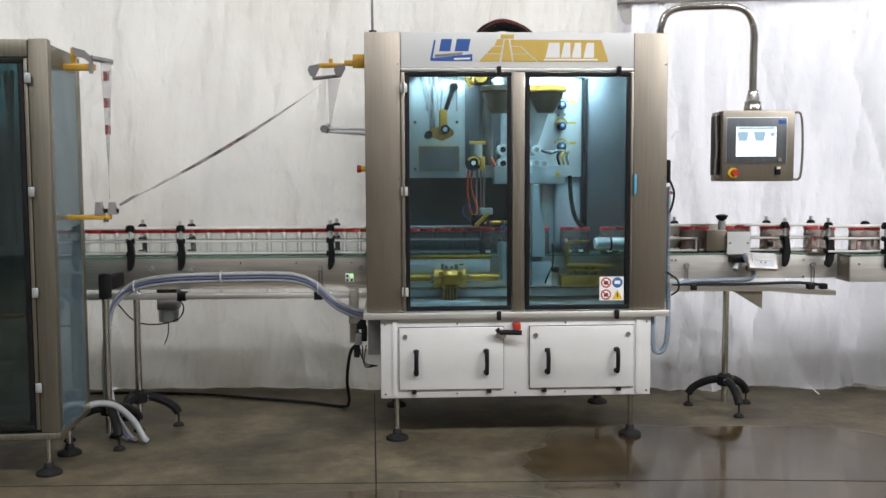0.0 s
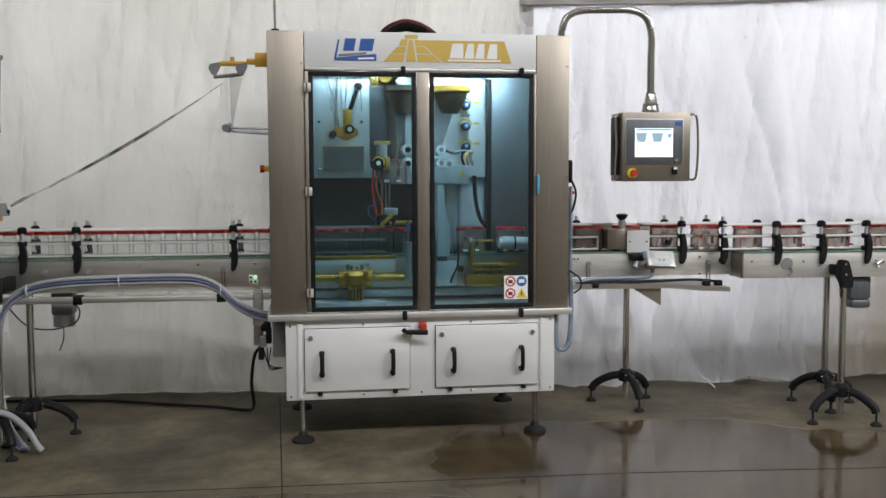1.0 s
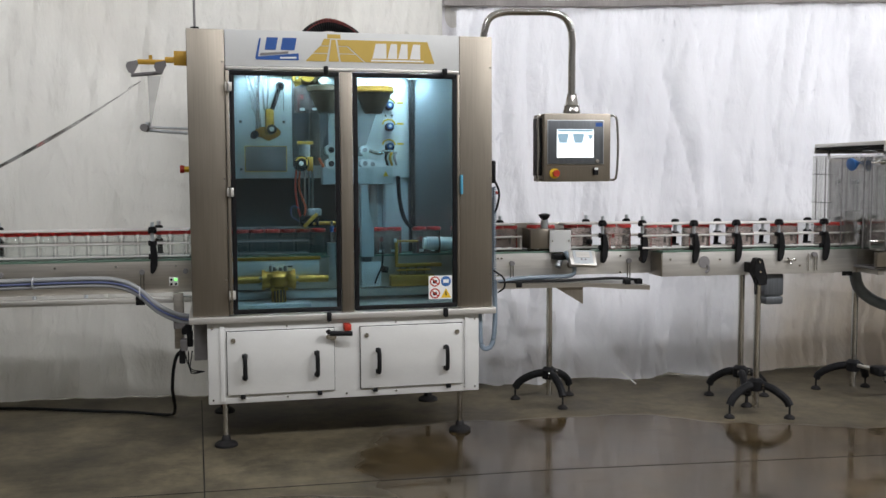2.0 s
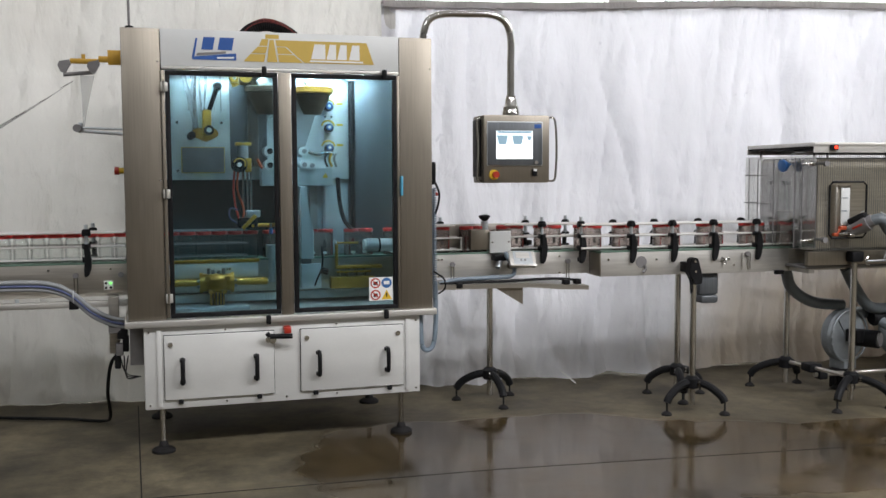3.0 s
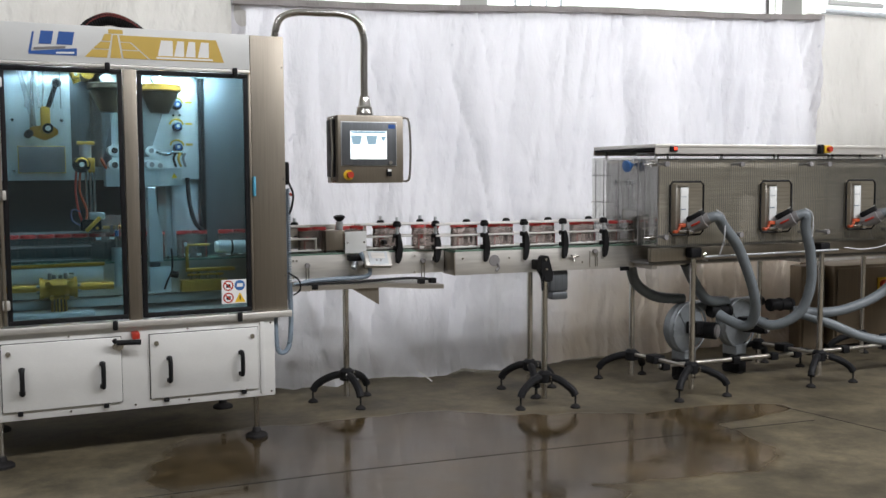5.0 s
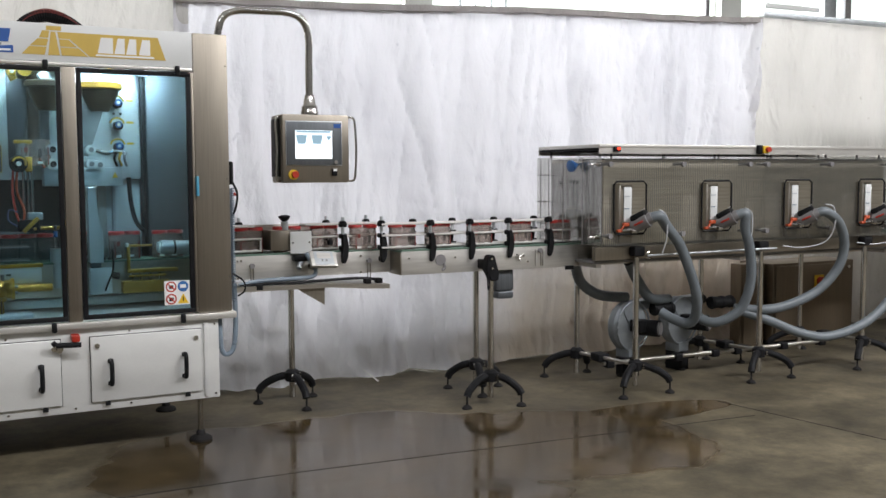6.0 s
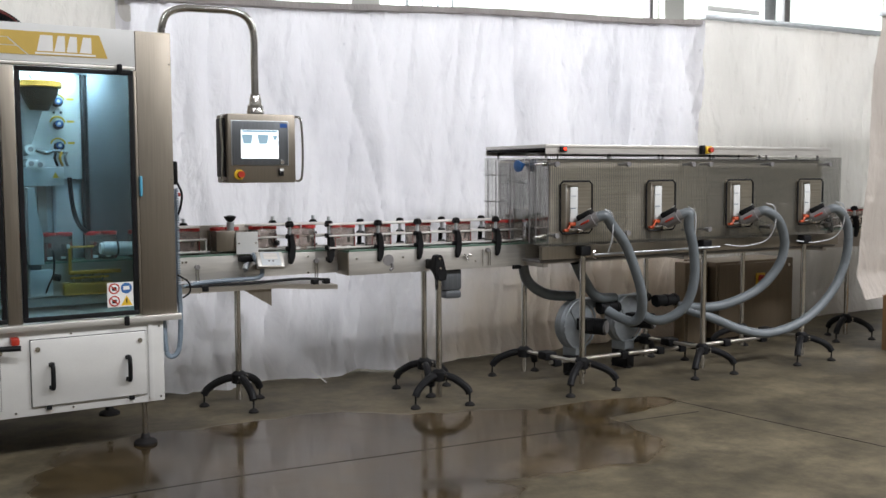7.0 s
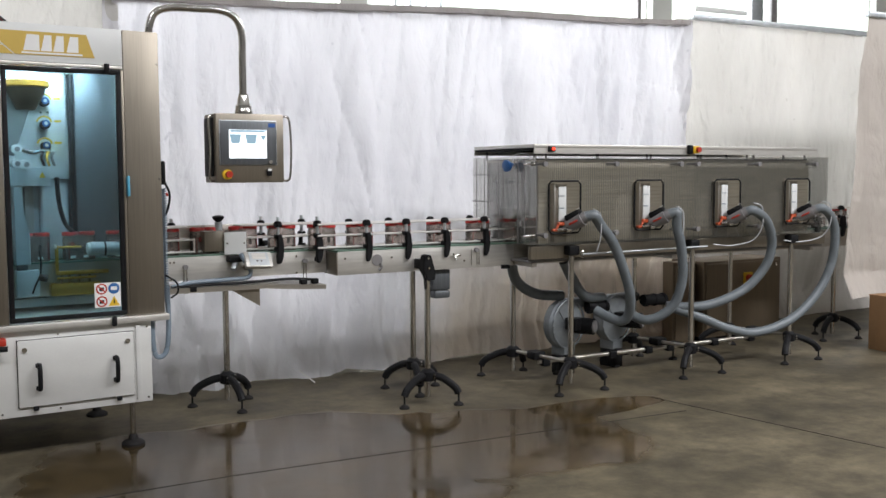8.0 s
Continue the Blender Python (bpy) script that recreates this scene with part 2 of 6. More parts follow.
def floor_mat():
    """Worn concrete with a broad wet area: water darkens it and makes it shine."""
    m = mat("concrete_floor", (0.107, 0.089, 0.056), 0.60, 0.0, 0.34, 1.5, bump=0.15, bscale=16, rvar=0.14, spec=0.35)
    nt = m.node_tree
    n, l = nt.nodes, nt.links.new
    b = n["Principled BSDF"]
    col = b.inputs["Base Color"].links[0].from_socket
    rgh = b.inputs["Roughness"].links[0].from_socket
    tc = n.new("ShaderNodeTexCoord")
    warp = n.new("ShaderNodeTexNoise")
    warp.inputs["Scale"].default_value, warp.inputs["Detail"].default_value = 1.1, 6
    l(tc.outputs["Object"], warp.inputs["Vector"])
    total = None
    for cx, cy, rx, ry in PUDDLES:
        mp = n.new("ShaderNodeMapping")
        mp.inputs["Location"].default_value = (-cx / rx, -cy / ry, 0)
        mp.inputs["Scale"].default_value = (1 / rx, 1 / ry, 0)
        l(tc.outputs["Object"], mp.inputs[0])
        ln = n.new("ShaderNodeVectorMath")
        ln.operation = "LENGTH"
        l(mp.outputs[0], ln.inputs[0])
        inv = n.new("ShaderNodeMath")
        inv.operation = "SUBTRACT"
        inv.inputs[0].default_value = 1.0
        l(ln.outputs["Value"], inv.inputs[1])
        if total is None:
            total = inv.outputs[0]
        else:
            mx = n.new("ShaderNodeMath")
            mx.operation = "MAXIMUM"
            l(total, mx.inputs[0])
            l(inv.outputs[0], mx.inputs[1])
            total = mx.outputs[0]
    add = n.new("ShaderNodeMath")
    add.operation = "MULTIPLY_ADD"
    l(warp.outputs[0], add.inputs[0])
    add.inputs[1].default_value = 1.0
    l(total, add.inputs[2])
    rng = n.new("ShaderNodeMapRange")
    rng.inputs["From Min"].default_value, rng.inputs["From Max"].default_value = 0.60, 0.69
    l(add.outputs[0], rng.inputs["Value"])
    wet = rng.outputs[0]
    # old spills and rubbed patches in the concrete
    st, sr, sm = n.new("ShaderNodeTexNoise"), n.new("ShaderNodeMapRange"), n.new("ShaderNodeMix")
    st.inputs["Scale"].default_value, st.inputs["Detail"].default_value, st.inputs["Roughness"].default_value = 3.6, 11, 0.75
    sr.inputs["From Min"].default_value, sr.inputs["From Max"].default_value = 0.38, 0.64
    sr.inputs["To Min"].default_value, sr.inputs["To Max"].default_value = 0.60, 1.36
    l(tc.outputs["Object"], st.inputs["Vector"])
    l(st.outputs[0], sr.inputs["Value"])
    sm.data_type, sm.blend_type = "RGBA", "MULTIPLY"
    sm.inputs["Factor"].default_value = 1.0
    l(col, sm.inputs["A"])
    l(sr.outputs[0], sm.inputs["B"])
    col = sm.outputs["Result"]
    mc = n.new("ShaderNodeMix")
    mc.data_type = "RGBA"
    l(wet, mc.inputs["Factor"])
    l(col, mc.inputs["A"])
    dk = n.new("ShaderNodeMix")
    dk.data_type = "RGBA"
    dk.blend_type = "MULTIPLY"
    dk.inputs["Factor"].default_value = 1.0
    l(col, dk.inputs["A"])
    dk.inputs["B"].default_value = (0.62, 0.52, 0.39, 1)
    l(dk.outputs["Result"], mc.inputs["B"])
    l(mc.outputs["Result"], b.inputs["Base Color"])
    mr = n.new("ShaderNodeMix")
    l(wet, mr.inputs["Factor"])
    l(rgh, mr.inputs["A"])
    # the water film thins out in patches
    film, fr = n.new("ShaderNodeTexNoise"), n.new("ShaderNodeMapRange")
    film.inputs["Scale"].default_value, film.inputs["Detail"].default_value, film.inputs["Roughness"].default_value = 2.6, 9, 0.65
    fr.inputs["From Min"].default_value, fr.inputs["From Max"].default_value = 0.42, 0.68
    fr.inputs["To Min"].default_value, fr.inputs["To Max"].default_value = 0.06, 0.24
    l(tc.outputs["Object"], film.inputs["Vector"])
    l(film.outputs[0], fr.inputs["Value"])
    l(fr.outputs[0], mr.inputs["B"])
    l(mr.outputs["Result"], b.inputs["Roughness"])
    # water lies smooth over the grain
    calm = n.new("ShaderNodeMapRange")
    calm.inputs["To Min"].default_value, calm.inputs["To Max"].default_value = 0.18, 0.03
    l(wet, calm.inputs["Value"])
    l(calm.outputs[0], b.inputs["Normal"].links[0].from_node.inputs["Strength"])
    return m


PUDDLES = [(1.5, 4.4, 1.35, 0.95), (2.5, 4.2, 0.98, 0.85), (3.25, 4.47, 0.95, 0.22), (1.2, 3.5, 1.5, 0.55), (-0.5, 3.95, 1.3, 0.22)]
FLOORM = floor_mat()


# ---- mesh helpers ----
def box(bm, x0, x1, y0, y1, z0, z1, bev=0.0, m=None):
    """A box, its edges bevelled."""
    r = bmesh.ops.create_cube(bm, size=1.0, matrix=Matrix.LocRotScale(((x0 + x1) / 2, (y0 + y1) / 2, (z0 + z1) / 2), None, (x1 - x0, y1 - y0, z1 - z0)))
    vs = r["verts"]
    if bev:
        es = list({e for v in vs for e in v.link_edges})
        rb = bmesh.ops.bevel(bm, geom=es, offset=bev, segments=2, profile=0.5, affect="EDGES")
        vs = list({v for f in rb["faces"] for v in f.verts} | {v for v in vs if v.is_valid})
    if m is not None:
        bmesh.ops.transform(bm, matrix=m, verts=vs)
    return bm


def rod(bm, p, q, r0, r1=None, n=16):
    """A round bar from p to q."""
    p, q = Vector(p), Vector(q)
    d = q - p
    m = Matrix.Translation((p + q) / 2) @ d.to_track_quat("Z", "Y").to_matrix().to_4x4()
    bmesh.ops.create_cone(bm, cap_ends=True, segments=n, radius1=r0, radius2=r0 if r1 is None else r1, depth=d.length, matrix=m)
    return bm


def smooth_path(pts, steps=6):
    """Points of a smooth line through pts."""
    ps = [Vector(p) for p in pts]
    ps = [2 * ps[0] - ps[1]] + ps + [2 * ps[-1] - ps[-2]]
    out = []
    for i in range(1, len(ps) - 2):
        a, b, c, d = ps[i - 1:i + 3]
        for k in range(steps):
            t = k / steps
            out.append(0.5 * (2 * b + (c - a) * t + (2 * a - 5 * b + 4 * c - d) * t * t + (3 * b - a - 3 * c + d) * t ** 3))
    return out + [ps[-2]]


def tube(bm, pts, r, n=10, steps=6, ribs=0.0):
    """A hose or bent pipe along pts; ribs: how far each second ring is drawn in."""
    path = smooth_path(pts, steps) if steps > 1 else [Vector(p) for p in pts]
    up = Vector((0, 0, 1))
    rings = []
    for i, c in enumerate(path):
        d = (path[min(i + 1, len(path) - 1)] - path[max(i - 1, 0)]).normalized()
        side = d.cross(up)
        if side.length < 0.2:
            side = d.cross(Vector((0, 1, 0)))
        if rings and side.dot(last) < 0:
            side = -side
        side.normalize()
        last = side.copy()
        nor = side.cross(d)
        rr = r * (1 - ribs * (i % 2))
        rings.append([bm.verts.new(c + rr * (math.cos(a) * side + math.sin(a) * nor)) for a in (2 * math.pi * k / n for k in range(n))])
    for a, b in zip(rings, rings[1:]):
        for k in range(n):
            bm.faces.new((a[k], a[(k + 1) % n], b[(k + 1) % n], b[k]))
    bm.faces.new(rings[0][::-1])
    bm.faces.new(rings[-1])
    return bm


def lathe(bm, prof, n=20, m=None):
    """A turned shape from (radius, height) pairs."""
    m = m or Matrix()
    rings = [[bm.verts.new(m @ Vector((r * math.cos(2 * math.pi * k / n), r * math.sin(2 * math.pi * k / n), z))) for k in range(n)] for r, z in prof]
    for a, b in zip(rings, rings[1:]):
        for k in range(n):
            bm.faces.new((a[k], a[(k + 1) % n], b[(k + 1) % n], b[k]))
    bm.faces.new(rings[0][::-1])
    bm.faces.new(rings[-1])
    return bm


def prism(bm, pts, y0, y1):
    """A flat shape in x and z, given thickness in y."""
    a = [bm.verts.new((x, y0, z)) for x, z in pts]
    b = [bm.verts.new((x, y1, z)) for x, z in pts]
    bm.faces.new(a)
    bm.faces.new(b[::-1])
    for i in range(len(pts)):
        j = (i + 1) % len(pts)
        bm.faces.new((a[j], a[i], b[i], b[j]))
    return bm


def mesh_of(name, bm, material):
    bmesh.ops.recalc_face_normals(bm, faces=bm.faces)
    for f in bm.faces:
        f.smooth = True
    for e in bm.edges:
        if len(e.link_faces) == 2 and e.calc_face_angle(0) > 0.6:
            e.smooth = False
    me = bpy.data.meshes.new(name)
    bm.to_mesh(me)
    bm.free()
    me.materials.append(material)
    return me


def part(name, bm, material, parent=None, label=""):
    """Links a bmesh as one mesh object under a thing or part."""
    ob = new(name, mesh_of(name, bm, material))
    if parent is not None:
        ob.parent = parent
    return tagged(ob, label)


def thing(name, m, label, category, group=""):
    ob = new(name)
    ob.matrix_world = m
    ob.empty_display_size = 0.1
    return tagged(ob, label, category, group)


def B():
    return bmesh.new()


def pbox(name, parent, material, x0, x1, y0, y1, z0, z1, bev=0.002, label=""):
    return part(name, box(B(), x0, x1, y0, y1, z0, z1, bev), material, parent, label)


def prod(name, parent, material, p, q, r, label="", r1=None, n=16):
    return part(name, rod(B(), p, q, r, r1, n), material, parent, label)


# ---- setting ----
X0, X1, Y0, Y1 = -12.0, 24.0, -9.0, 9.0


def setting():
    b = B()
    bmesh.ops.create_grid(b, x_segments=2, y_segments=2, size=1.0, matrix=Matrix.LocRotScale(((X0 + X1) / 2, (Y0 + Y1) / 2, 0), None, ((X1 - X0) / 2, (Y1 - Y0) / 2, 1)))
    fl = part("floor", b, FLOORM)
    tagged(fl, "worn brownish concrete floor with dark wet patches", "floor", kind="structure")
    # shallow saw-cut joints, filled dark
    for a, c in (((-0.305, 4.25), (-0.435, 6.0)), ((-0.305, 4.25), (-0.22, 3.0)), ((-3.0, 4.19), (1.27, 4.26)), ((1.27, 4.26), (3.9, 4.14)), ((3.95, 4.5), (4.3, 2.6))):
        d = Vector((c[0] - a[0], c[1] - a[1], 0))
        m = Matrix.Translation(((a[0] + c[0]) / 2, (a[1] + c[1]) / 2, 0.0)) @ pose(0, 0, 0, 0, 0, math.degrees(math.atan2(d.y, d.x)))
        j = part("floor_joint", box(B(), -d.length / 2, d.length / 2, -0.003, 0.003, -0.01, 0.0012), RUBBER, fl)
        j.matrix_world = m
    for nm, c in (("wall_west", (X0 - 0.3, X0, Y0, Y1, 0, CEIL)), ("wall_east", (X1, X1 + 0.3, Y0, Y1, 0, CEIL)), ("wall_south", (X0 - 0.3, X1 + 0.3, Y0 - 0.3, Y0, 0, CEIL))):
        tagged(part(nm, box(B(), *c), HALLW), "grey painted hall wall", "wall", kind="structure")
    # north wall with a band of high windows
    b = B()
    box(b, X0 - 0.3, X1 + 0.3, Y1, Y1 + 0.3, 0, 2.95)
    box(b, X0 - 0.3, X1 + 0.3, Y1, Y1 + 0.3, 4.8, CEIL)
    for x in range(int(X0), int(X1), 4):
        box(b, x - 0.15, x + 0.15, Y1, Y1 + 0.3, 2.95, 4.8)
    tagged(part("wall_north", b, BRICKW), "pale hall wall with a band of high windows", "wall", kind="structure")
    for i, x in enumerate(range(int(X0), int(X1), 4)):
        tagged(part("window_%d" % (i + 1), box(B(), x + 0.15, x + 3.85, Y1 + 0.12, Y1 + 0.14, 2.95, 4.8), FROST), "frosted daylight window high in the hall wall", "window", kind="structure")
    # added unseen wall behind the hanging cloth, keeps window light off its foot
    tagged(part("backlight_block", box(B(), 4.2, 12.0, 6.85, 7.0, 0, 1.15), HALLW), "added unseen low wall that keeps backlight off the lower cloth", "wall", kind="structure")
    # ceiling with skylight openings
    b = B()
    ya, yb = SKYLIGHTS[0][1] - SKY_D / 2, SKYLIGHTS[0][1] + SKY_D / 2
    box(b, X0 - 0.3, X1 + 0.3, Y0 - 0.3, ya, CEIL, CEIL + 0.25)
    box(b, X0 - 0.3, X1 + 0.3, yb, Y1 + 0.3, CEIL, CEIL + 0.25)
    xs = [X0 - 0.3] + [v for sx, _ in SKYLIGHTS for v in (sx - SKY_W / 2, sx + SKY_W / 2)] + [X1 + 0.3]
    for i in range(0, len(xs), 2):
        box(b, xs[i], xs[i + 1], ya, yb, CEIL, CEIL + 0.25)
    tagged(part("ceiling", b, ROOF), "hall ceiling with skylight openings", "ceiling", kind="structure")


def curtain(name, x0, x1, y, ztop0, ztop1, zbot, material, label, folds, hem=None, lean=0.0, skew=0.0, crease=0.6, slope=0.0, sweeps=()):
    """A hanging sheet with uneven vertical folds."""
    rnd = random.Random(int(x0 * 100) + 7)
    nx, nz = int((x1 - x0) / 0.018), 110
    waves = [(rnd.uniform(0.35, 3.2), rnd.uniform(0, 6.3), rnd.uniform(0.3, 1.0)) for _ in range(10)]
    b = B()
    vs = []
    for i in range(nx + 1):
        u = i / nx
        x = x0 + u * (x1 - x0)
        col = []
        zt = ztop0 + u * (ztop1 - ztop0) + 0.008 * math.sin(x * 2.1)
        for k in range(nz + 1):
            w = k / nz
            z = zbot + w * (zt - zbot)
            f = sum(a * math.sin(fr * 6.3 * x + ph + 0.5 * math.sin(1.3 * z + ph)) / (0.6 + fr) for fr, ph, a in waves)
            d = folds * f * (0.35 + 0.65 * (1 - w)) * 0.55
            d += 0.030 * noise.noise((x * 0.8, z * 0.7, x0)) + 0.016 * noise.noise((x * 3.2, z * 1.2, x0 + 3)) + 0.006 * noise.noise((x * 9, z * 6, x0))
            # hanging creases, slightly slanted, and a few folds across
            for fx, sl, amp, s0 in ((3.4, 0.55, 0.040, 11), (7.5, -1.1, 0.022, 23), (1.6, 0.3, 0.036, 31)):
                q = 1 - abs(noise.noise((x * fx + z * sl, z * 0.45, x0 + s0)))
                d += crease * amp * (q * q * q - 0.55)
            q = 1 - abs(noise.noise((x * 0.7, z * 5.0 + x * 0.8, x0 + 41)))
            d += crease * 0.014 * q ** 4
            for xs, run, amp, wd in sweeps:  # deep folds that swing aside towards the foot
                xc = xs + run * (1 - w) ** 2.2
                d -= amp * (0.25 + 0.75 * min(1, 1.6 * (1 - w))) * math.exp(-((x - xc) / wd) ** 2)
            d += slope * (x - x0)
            drop = 0.02 * noise.noise((x * 2, 0, 1)) * (1 - w)
            col.append(b.verts.new((x + lean * (1 - w) * u - skew * (1 - w) * (1 - u), y + d - 0.09 * max(0, 0.08 - w) / 0.08, max(0.003, z + drop) if zbot < 0.05 else z)))
        vs.append(col)
    for i in range(nx):
        for k in range(nz):
            b.faces.new((vs[i][k], vs[i + 1][k], vs[i + 1][k + 1], vs[i][k + 1]))
    ob = new(name, mesh_of(name, b, material))
    tagged(ob, label, "curtain", "hanging cloth sheets")
    if hem:
        h = B()
        n = 60
        pv = []
        for i in range(n + 1):
            u = i / n
            x = x0 + u * (x1 - x0)
            zt = ztop0 + u * (ztop1 - ztop0) + 0.008 * math.sin(x * 2.1)
            pv.append((x, y + slope * (x - x0), zt - hem / 2 + 0.012))
        prev = None
        for x, yy, z in pv:
            ring = [h.verts.new((x, yy - 0.034 + 0.01 * math.sin(x * 17), z - hem / 2)), h.verts.new((x, yy - 0.034 + 0.01 * math.sin(x * 17 + 1), z + hem / 2)),
                    h.verts.new((x, yy + 0.05, z + hem / 2)), h.verts.new((x, yy + 0.05, z - hem / 2))]
            if prev:
                for k in range(4):
                    h.faces.new((prev[k], prev[(k + 1) % 4], ring[(k + 1) % 4], ring[k]))
            prev = ring
        part("hem", h, HEM, ob, "grey turned-over hem")
    return ob


def curtains():
    curtain("curtain", -6.0, 1.19, 6.24, 3.0, 3.0, 0.004, CLOTH_OLD, "white cotton sheet with stains hung behind the machine", 0.030, crease=1.1)
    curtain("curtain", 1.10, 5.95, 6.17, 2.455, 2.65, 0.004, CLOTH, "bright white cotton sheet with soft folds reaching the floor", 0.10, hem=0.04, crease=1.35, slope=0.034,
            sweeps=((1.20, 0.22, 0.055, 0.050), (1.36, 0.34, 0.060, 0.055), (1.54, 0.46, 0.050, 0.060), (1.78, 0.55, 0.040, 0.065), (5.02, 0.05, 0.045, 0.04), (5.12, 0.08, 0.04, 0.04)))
    curtain("curtain", 5.9, 8.6, 6.46, 2.70, 2.70, 0.004, CLOTH_OLD, "greyish white cotton sheet hung from a rail", 0.02)
    curtain("curtain", 6.575, 8.6, 5.05, 2.56, 2.56, 0.40, CLOTH_TAN, "tan cotton sheet hanging clear of the floor", 0.05, skew=0.28)
    r = thing("curtain_rail", pose(0, 0, 0), "grey steel rail that carries the cloth sheets", "rail")
    pbox("bar", r, GALV, 6.05, 9.7, 6.40, 6.46, 2.695, 2.735)
    pbox("cross_bar", r, GALV, 8.5, 8.54, 5.0, 6.40, 2.56, 2.735)
    pbox("bar", r, GALV, 6.55, 8.6, 5.03, 5.07, 2.56, 2.60)
    pbox("bracket", r, PAINT, 6.05, 6.65, 6.37, 6.39, 2.76, 2.80)
    # posts and pipes on the wall above the cloth
    for x, w, m in ((4.4, 0.03, GALV), (4.57, 0.02, GALV), (4.75, 0.02, GALV), (4.92, 0.025, GALV), (7.55, 0.05, GUNGREY), (9.45, 0.20, GALV), (9.75, 0.10, GUNGREY)):
        tagged(part("wall_post", box(B(), x - w / 2, x + w / 2, Y1 - 0.12, Y1 - 0.004, 0, 5.0, 0.004), m), "grey steel post against the hall wall", "post", "posts on the hall wall")


setting()
curtains()


# ---- labelling machine ----
MACHINE = pose(-0.39, 4.899, 0, 0, 0, 3.15)


def foot(parent, x, y, top, r=0.058):
    """A threaded levelling leg on a round rubber-soled disc."""
    leg = prod("leg", parent, CHROME, (x, y, 0.035), (x, y, top), 0.014)
    part("foot_disc", lathe(B(), [(r, 0.0), (r, 0.012), (r * 0.8, 0.022), (r * 0.42, 0.03), (r * 0.36, 0.05), (0.016, 0.056)], 24, pose(x, y, 0)), RUBBER, leg, "black rubber foot disc")


def screw(parent, x, z, y, r=0.008):
    prod("screw", parent, CHROME, (x, y, z), (x, y - 0.006, z), r, n=10)


def ring_frame(bm, x0, x1, y0, y1, z0, z1, w):
    """A rectangular frame with bars of width w."""
    box(bm, x0, x1, y0, y1, z1 - w, z1, 0.002)
    box(bm, x0, x1, y0, y1, z0, z0 + w, 0.002)
    box(bm, x0, x0 + w, y0, y1, z0 + w, z1 - w, 0.002)
    box(bm, x1 - w, x1, y0, y1, z0 + w, z1 - w, 0.002)
    return bm


def machine():
    t = thing("labelling_machine", MACHINE, "tall stainless steel labelling machine with two tinted glass doors", "machine")
    D = 0.86
    # base cabinet
    base = pbox("base_cabinet", t, CAB, 0.068, 1.468, 0.012, D, 0.222, 0.632, 0.006, "white painted base cabinet")
    for x0, x1, hx in ((0.163, 0.698, (0.249, 0.609)), (0.834, 1.374, (0.925, 1.285))):
        d = pbox("base_door", t, CAB, x0, x1, -0.004, 0.010, 0.268, 0.588, 0.004)
        pbox("shadow_gap", d, BLACK, x0 - 0.003, x1 + 0.003, 0.0095, 0.0125, 0.265, 0.591, 0)
        for h in hx:
            b = B()
            tube(b, [(h, 0.0, 0.352), (h, -0.035, 0.358), (h, -0.042, 0.41), (h, -0.035, 0.462), (h, 0.0, 0.468)], 0.011, 10, 5)
            box(b, h - 0.014, h + 0.014, -0.008, 0, 0.345, 0.366, 0.003)
            box(b, h - 0.014, h + 0.014, -0.008, 0, 0.454, 0.475, 0.003)
            part("handle", b, BLACK, d, "black plastic bow handle")
        for x in (x0 + 0.03, x1 - 0.03):
            prod("lock", d, CHROME, (x, -0.004, 0.545), (x, -0.012, 0.545), 0.012)
        for x in (x0 + 0.075, x1 - 0.075):
            pbox("hinge", d, BLACK, x - 0.012, x + 0.012, -0.006, 0.01, 0.246, 0.267, 0.002)
    for x in (0.092, 0.46, 0.76, 1.02, 1.39, 1.445):
        for z in (0.245, 0.607):
            screw(base, x, z, 0.012, 0.005)
    for x in (0.14, 1.40):
        pbox("edge_fold", base, CAB, x - 0.012, x + 0.012, 0.004, 0.0115, 0.235, 0.62)
    # sill
    pbox("sill", t, STEEL_PALE, -0.018, 1.556, -0.018, D + 0.01, 0.634, 0.667, 0.005, "folded satin steel sill")
    # columns and header
    for x0, x1 in ((0.0, 0.180), (1.362, 1.538)):
        c = pbox("front_column", t, STEEL, x0, x1, 0.0, 0.10, 0.669, 2.078, 0.006, "brushed steel corner column")
        for z in (0.85, 1.35, 1.92):
            prod("rivet", c, CHROME, (x1 - 0.012, 0.001, z), (x1 - 0.012, -0.002, z), 0.004, n=8)
    head = pbox("header_panel", t, PAINT, 0.182, 1.360, -0.004, 0.09, 1.902, 2.078, 0.004, "bright header panel with printed logos")
    header_print(head)
    pbox("header_lip", t, STEEL_PALE, 0.184, 1.358, -0.012, 0.02, 1.884, 1.900, 0.003)
    pbox("mullion", t, STEEL, 0.742, 0.805, -0.006, 0.04, 0.669, 1.882, 0.004)
    # doors
    for i, (x0, x1) in enumerate(((0.200, 0.738), (0.808, 1.346))):
        d = part("guard_door", ring_frame(B(), x0, x1, -0.010, 0.012, 0.676, 1.880, 0.022), BLACK, t, "tinted glass guard door in a black frame")
        pbox("pane", d, GLASS, x0 + 0.018, x1 - 0.018, -0.004, 0.001, 0.694, 1.862, 0)
        if i == 0:
            for z in (1.80, 1.285, 0.775):
                pbox("hinge", d, STEEL_PALE, 0.178, 0.212, -0.024, -0.011, z - 0.022, z + 0.022, 0.004)
                prod("hinge_pin", d, CHROME, (0.192, -0.022, z - 0.026), (0.192, -0.022, z + 0.026), 0.006)
        for z in (1.886, 0.652):
            xx = x1 - 0.066
            pbox("latch", d, BLACK, xx - 0.012, xx + 0.012, -0.034, -0.013, z - 0.026, z + 0.022, 0.006)
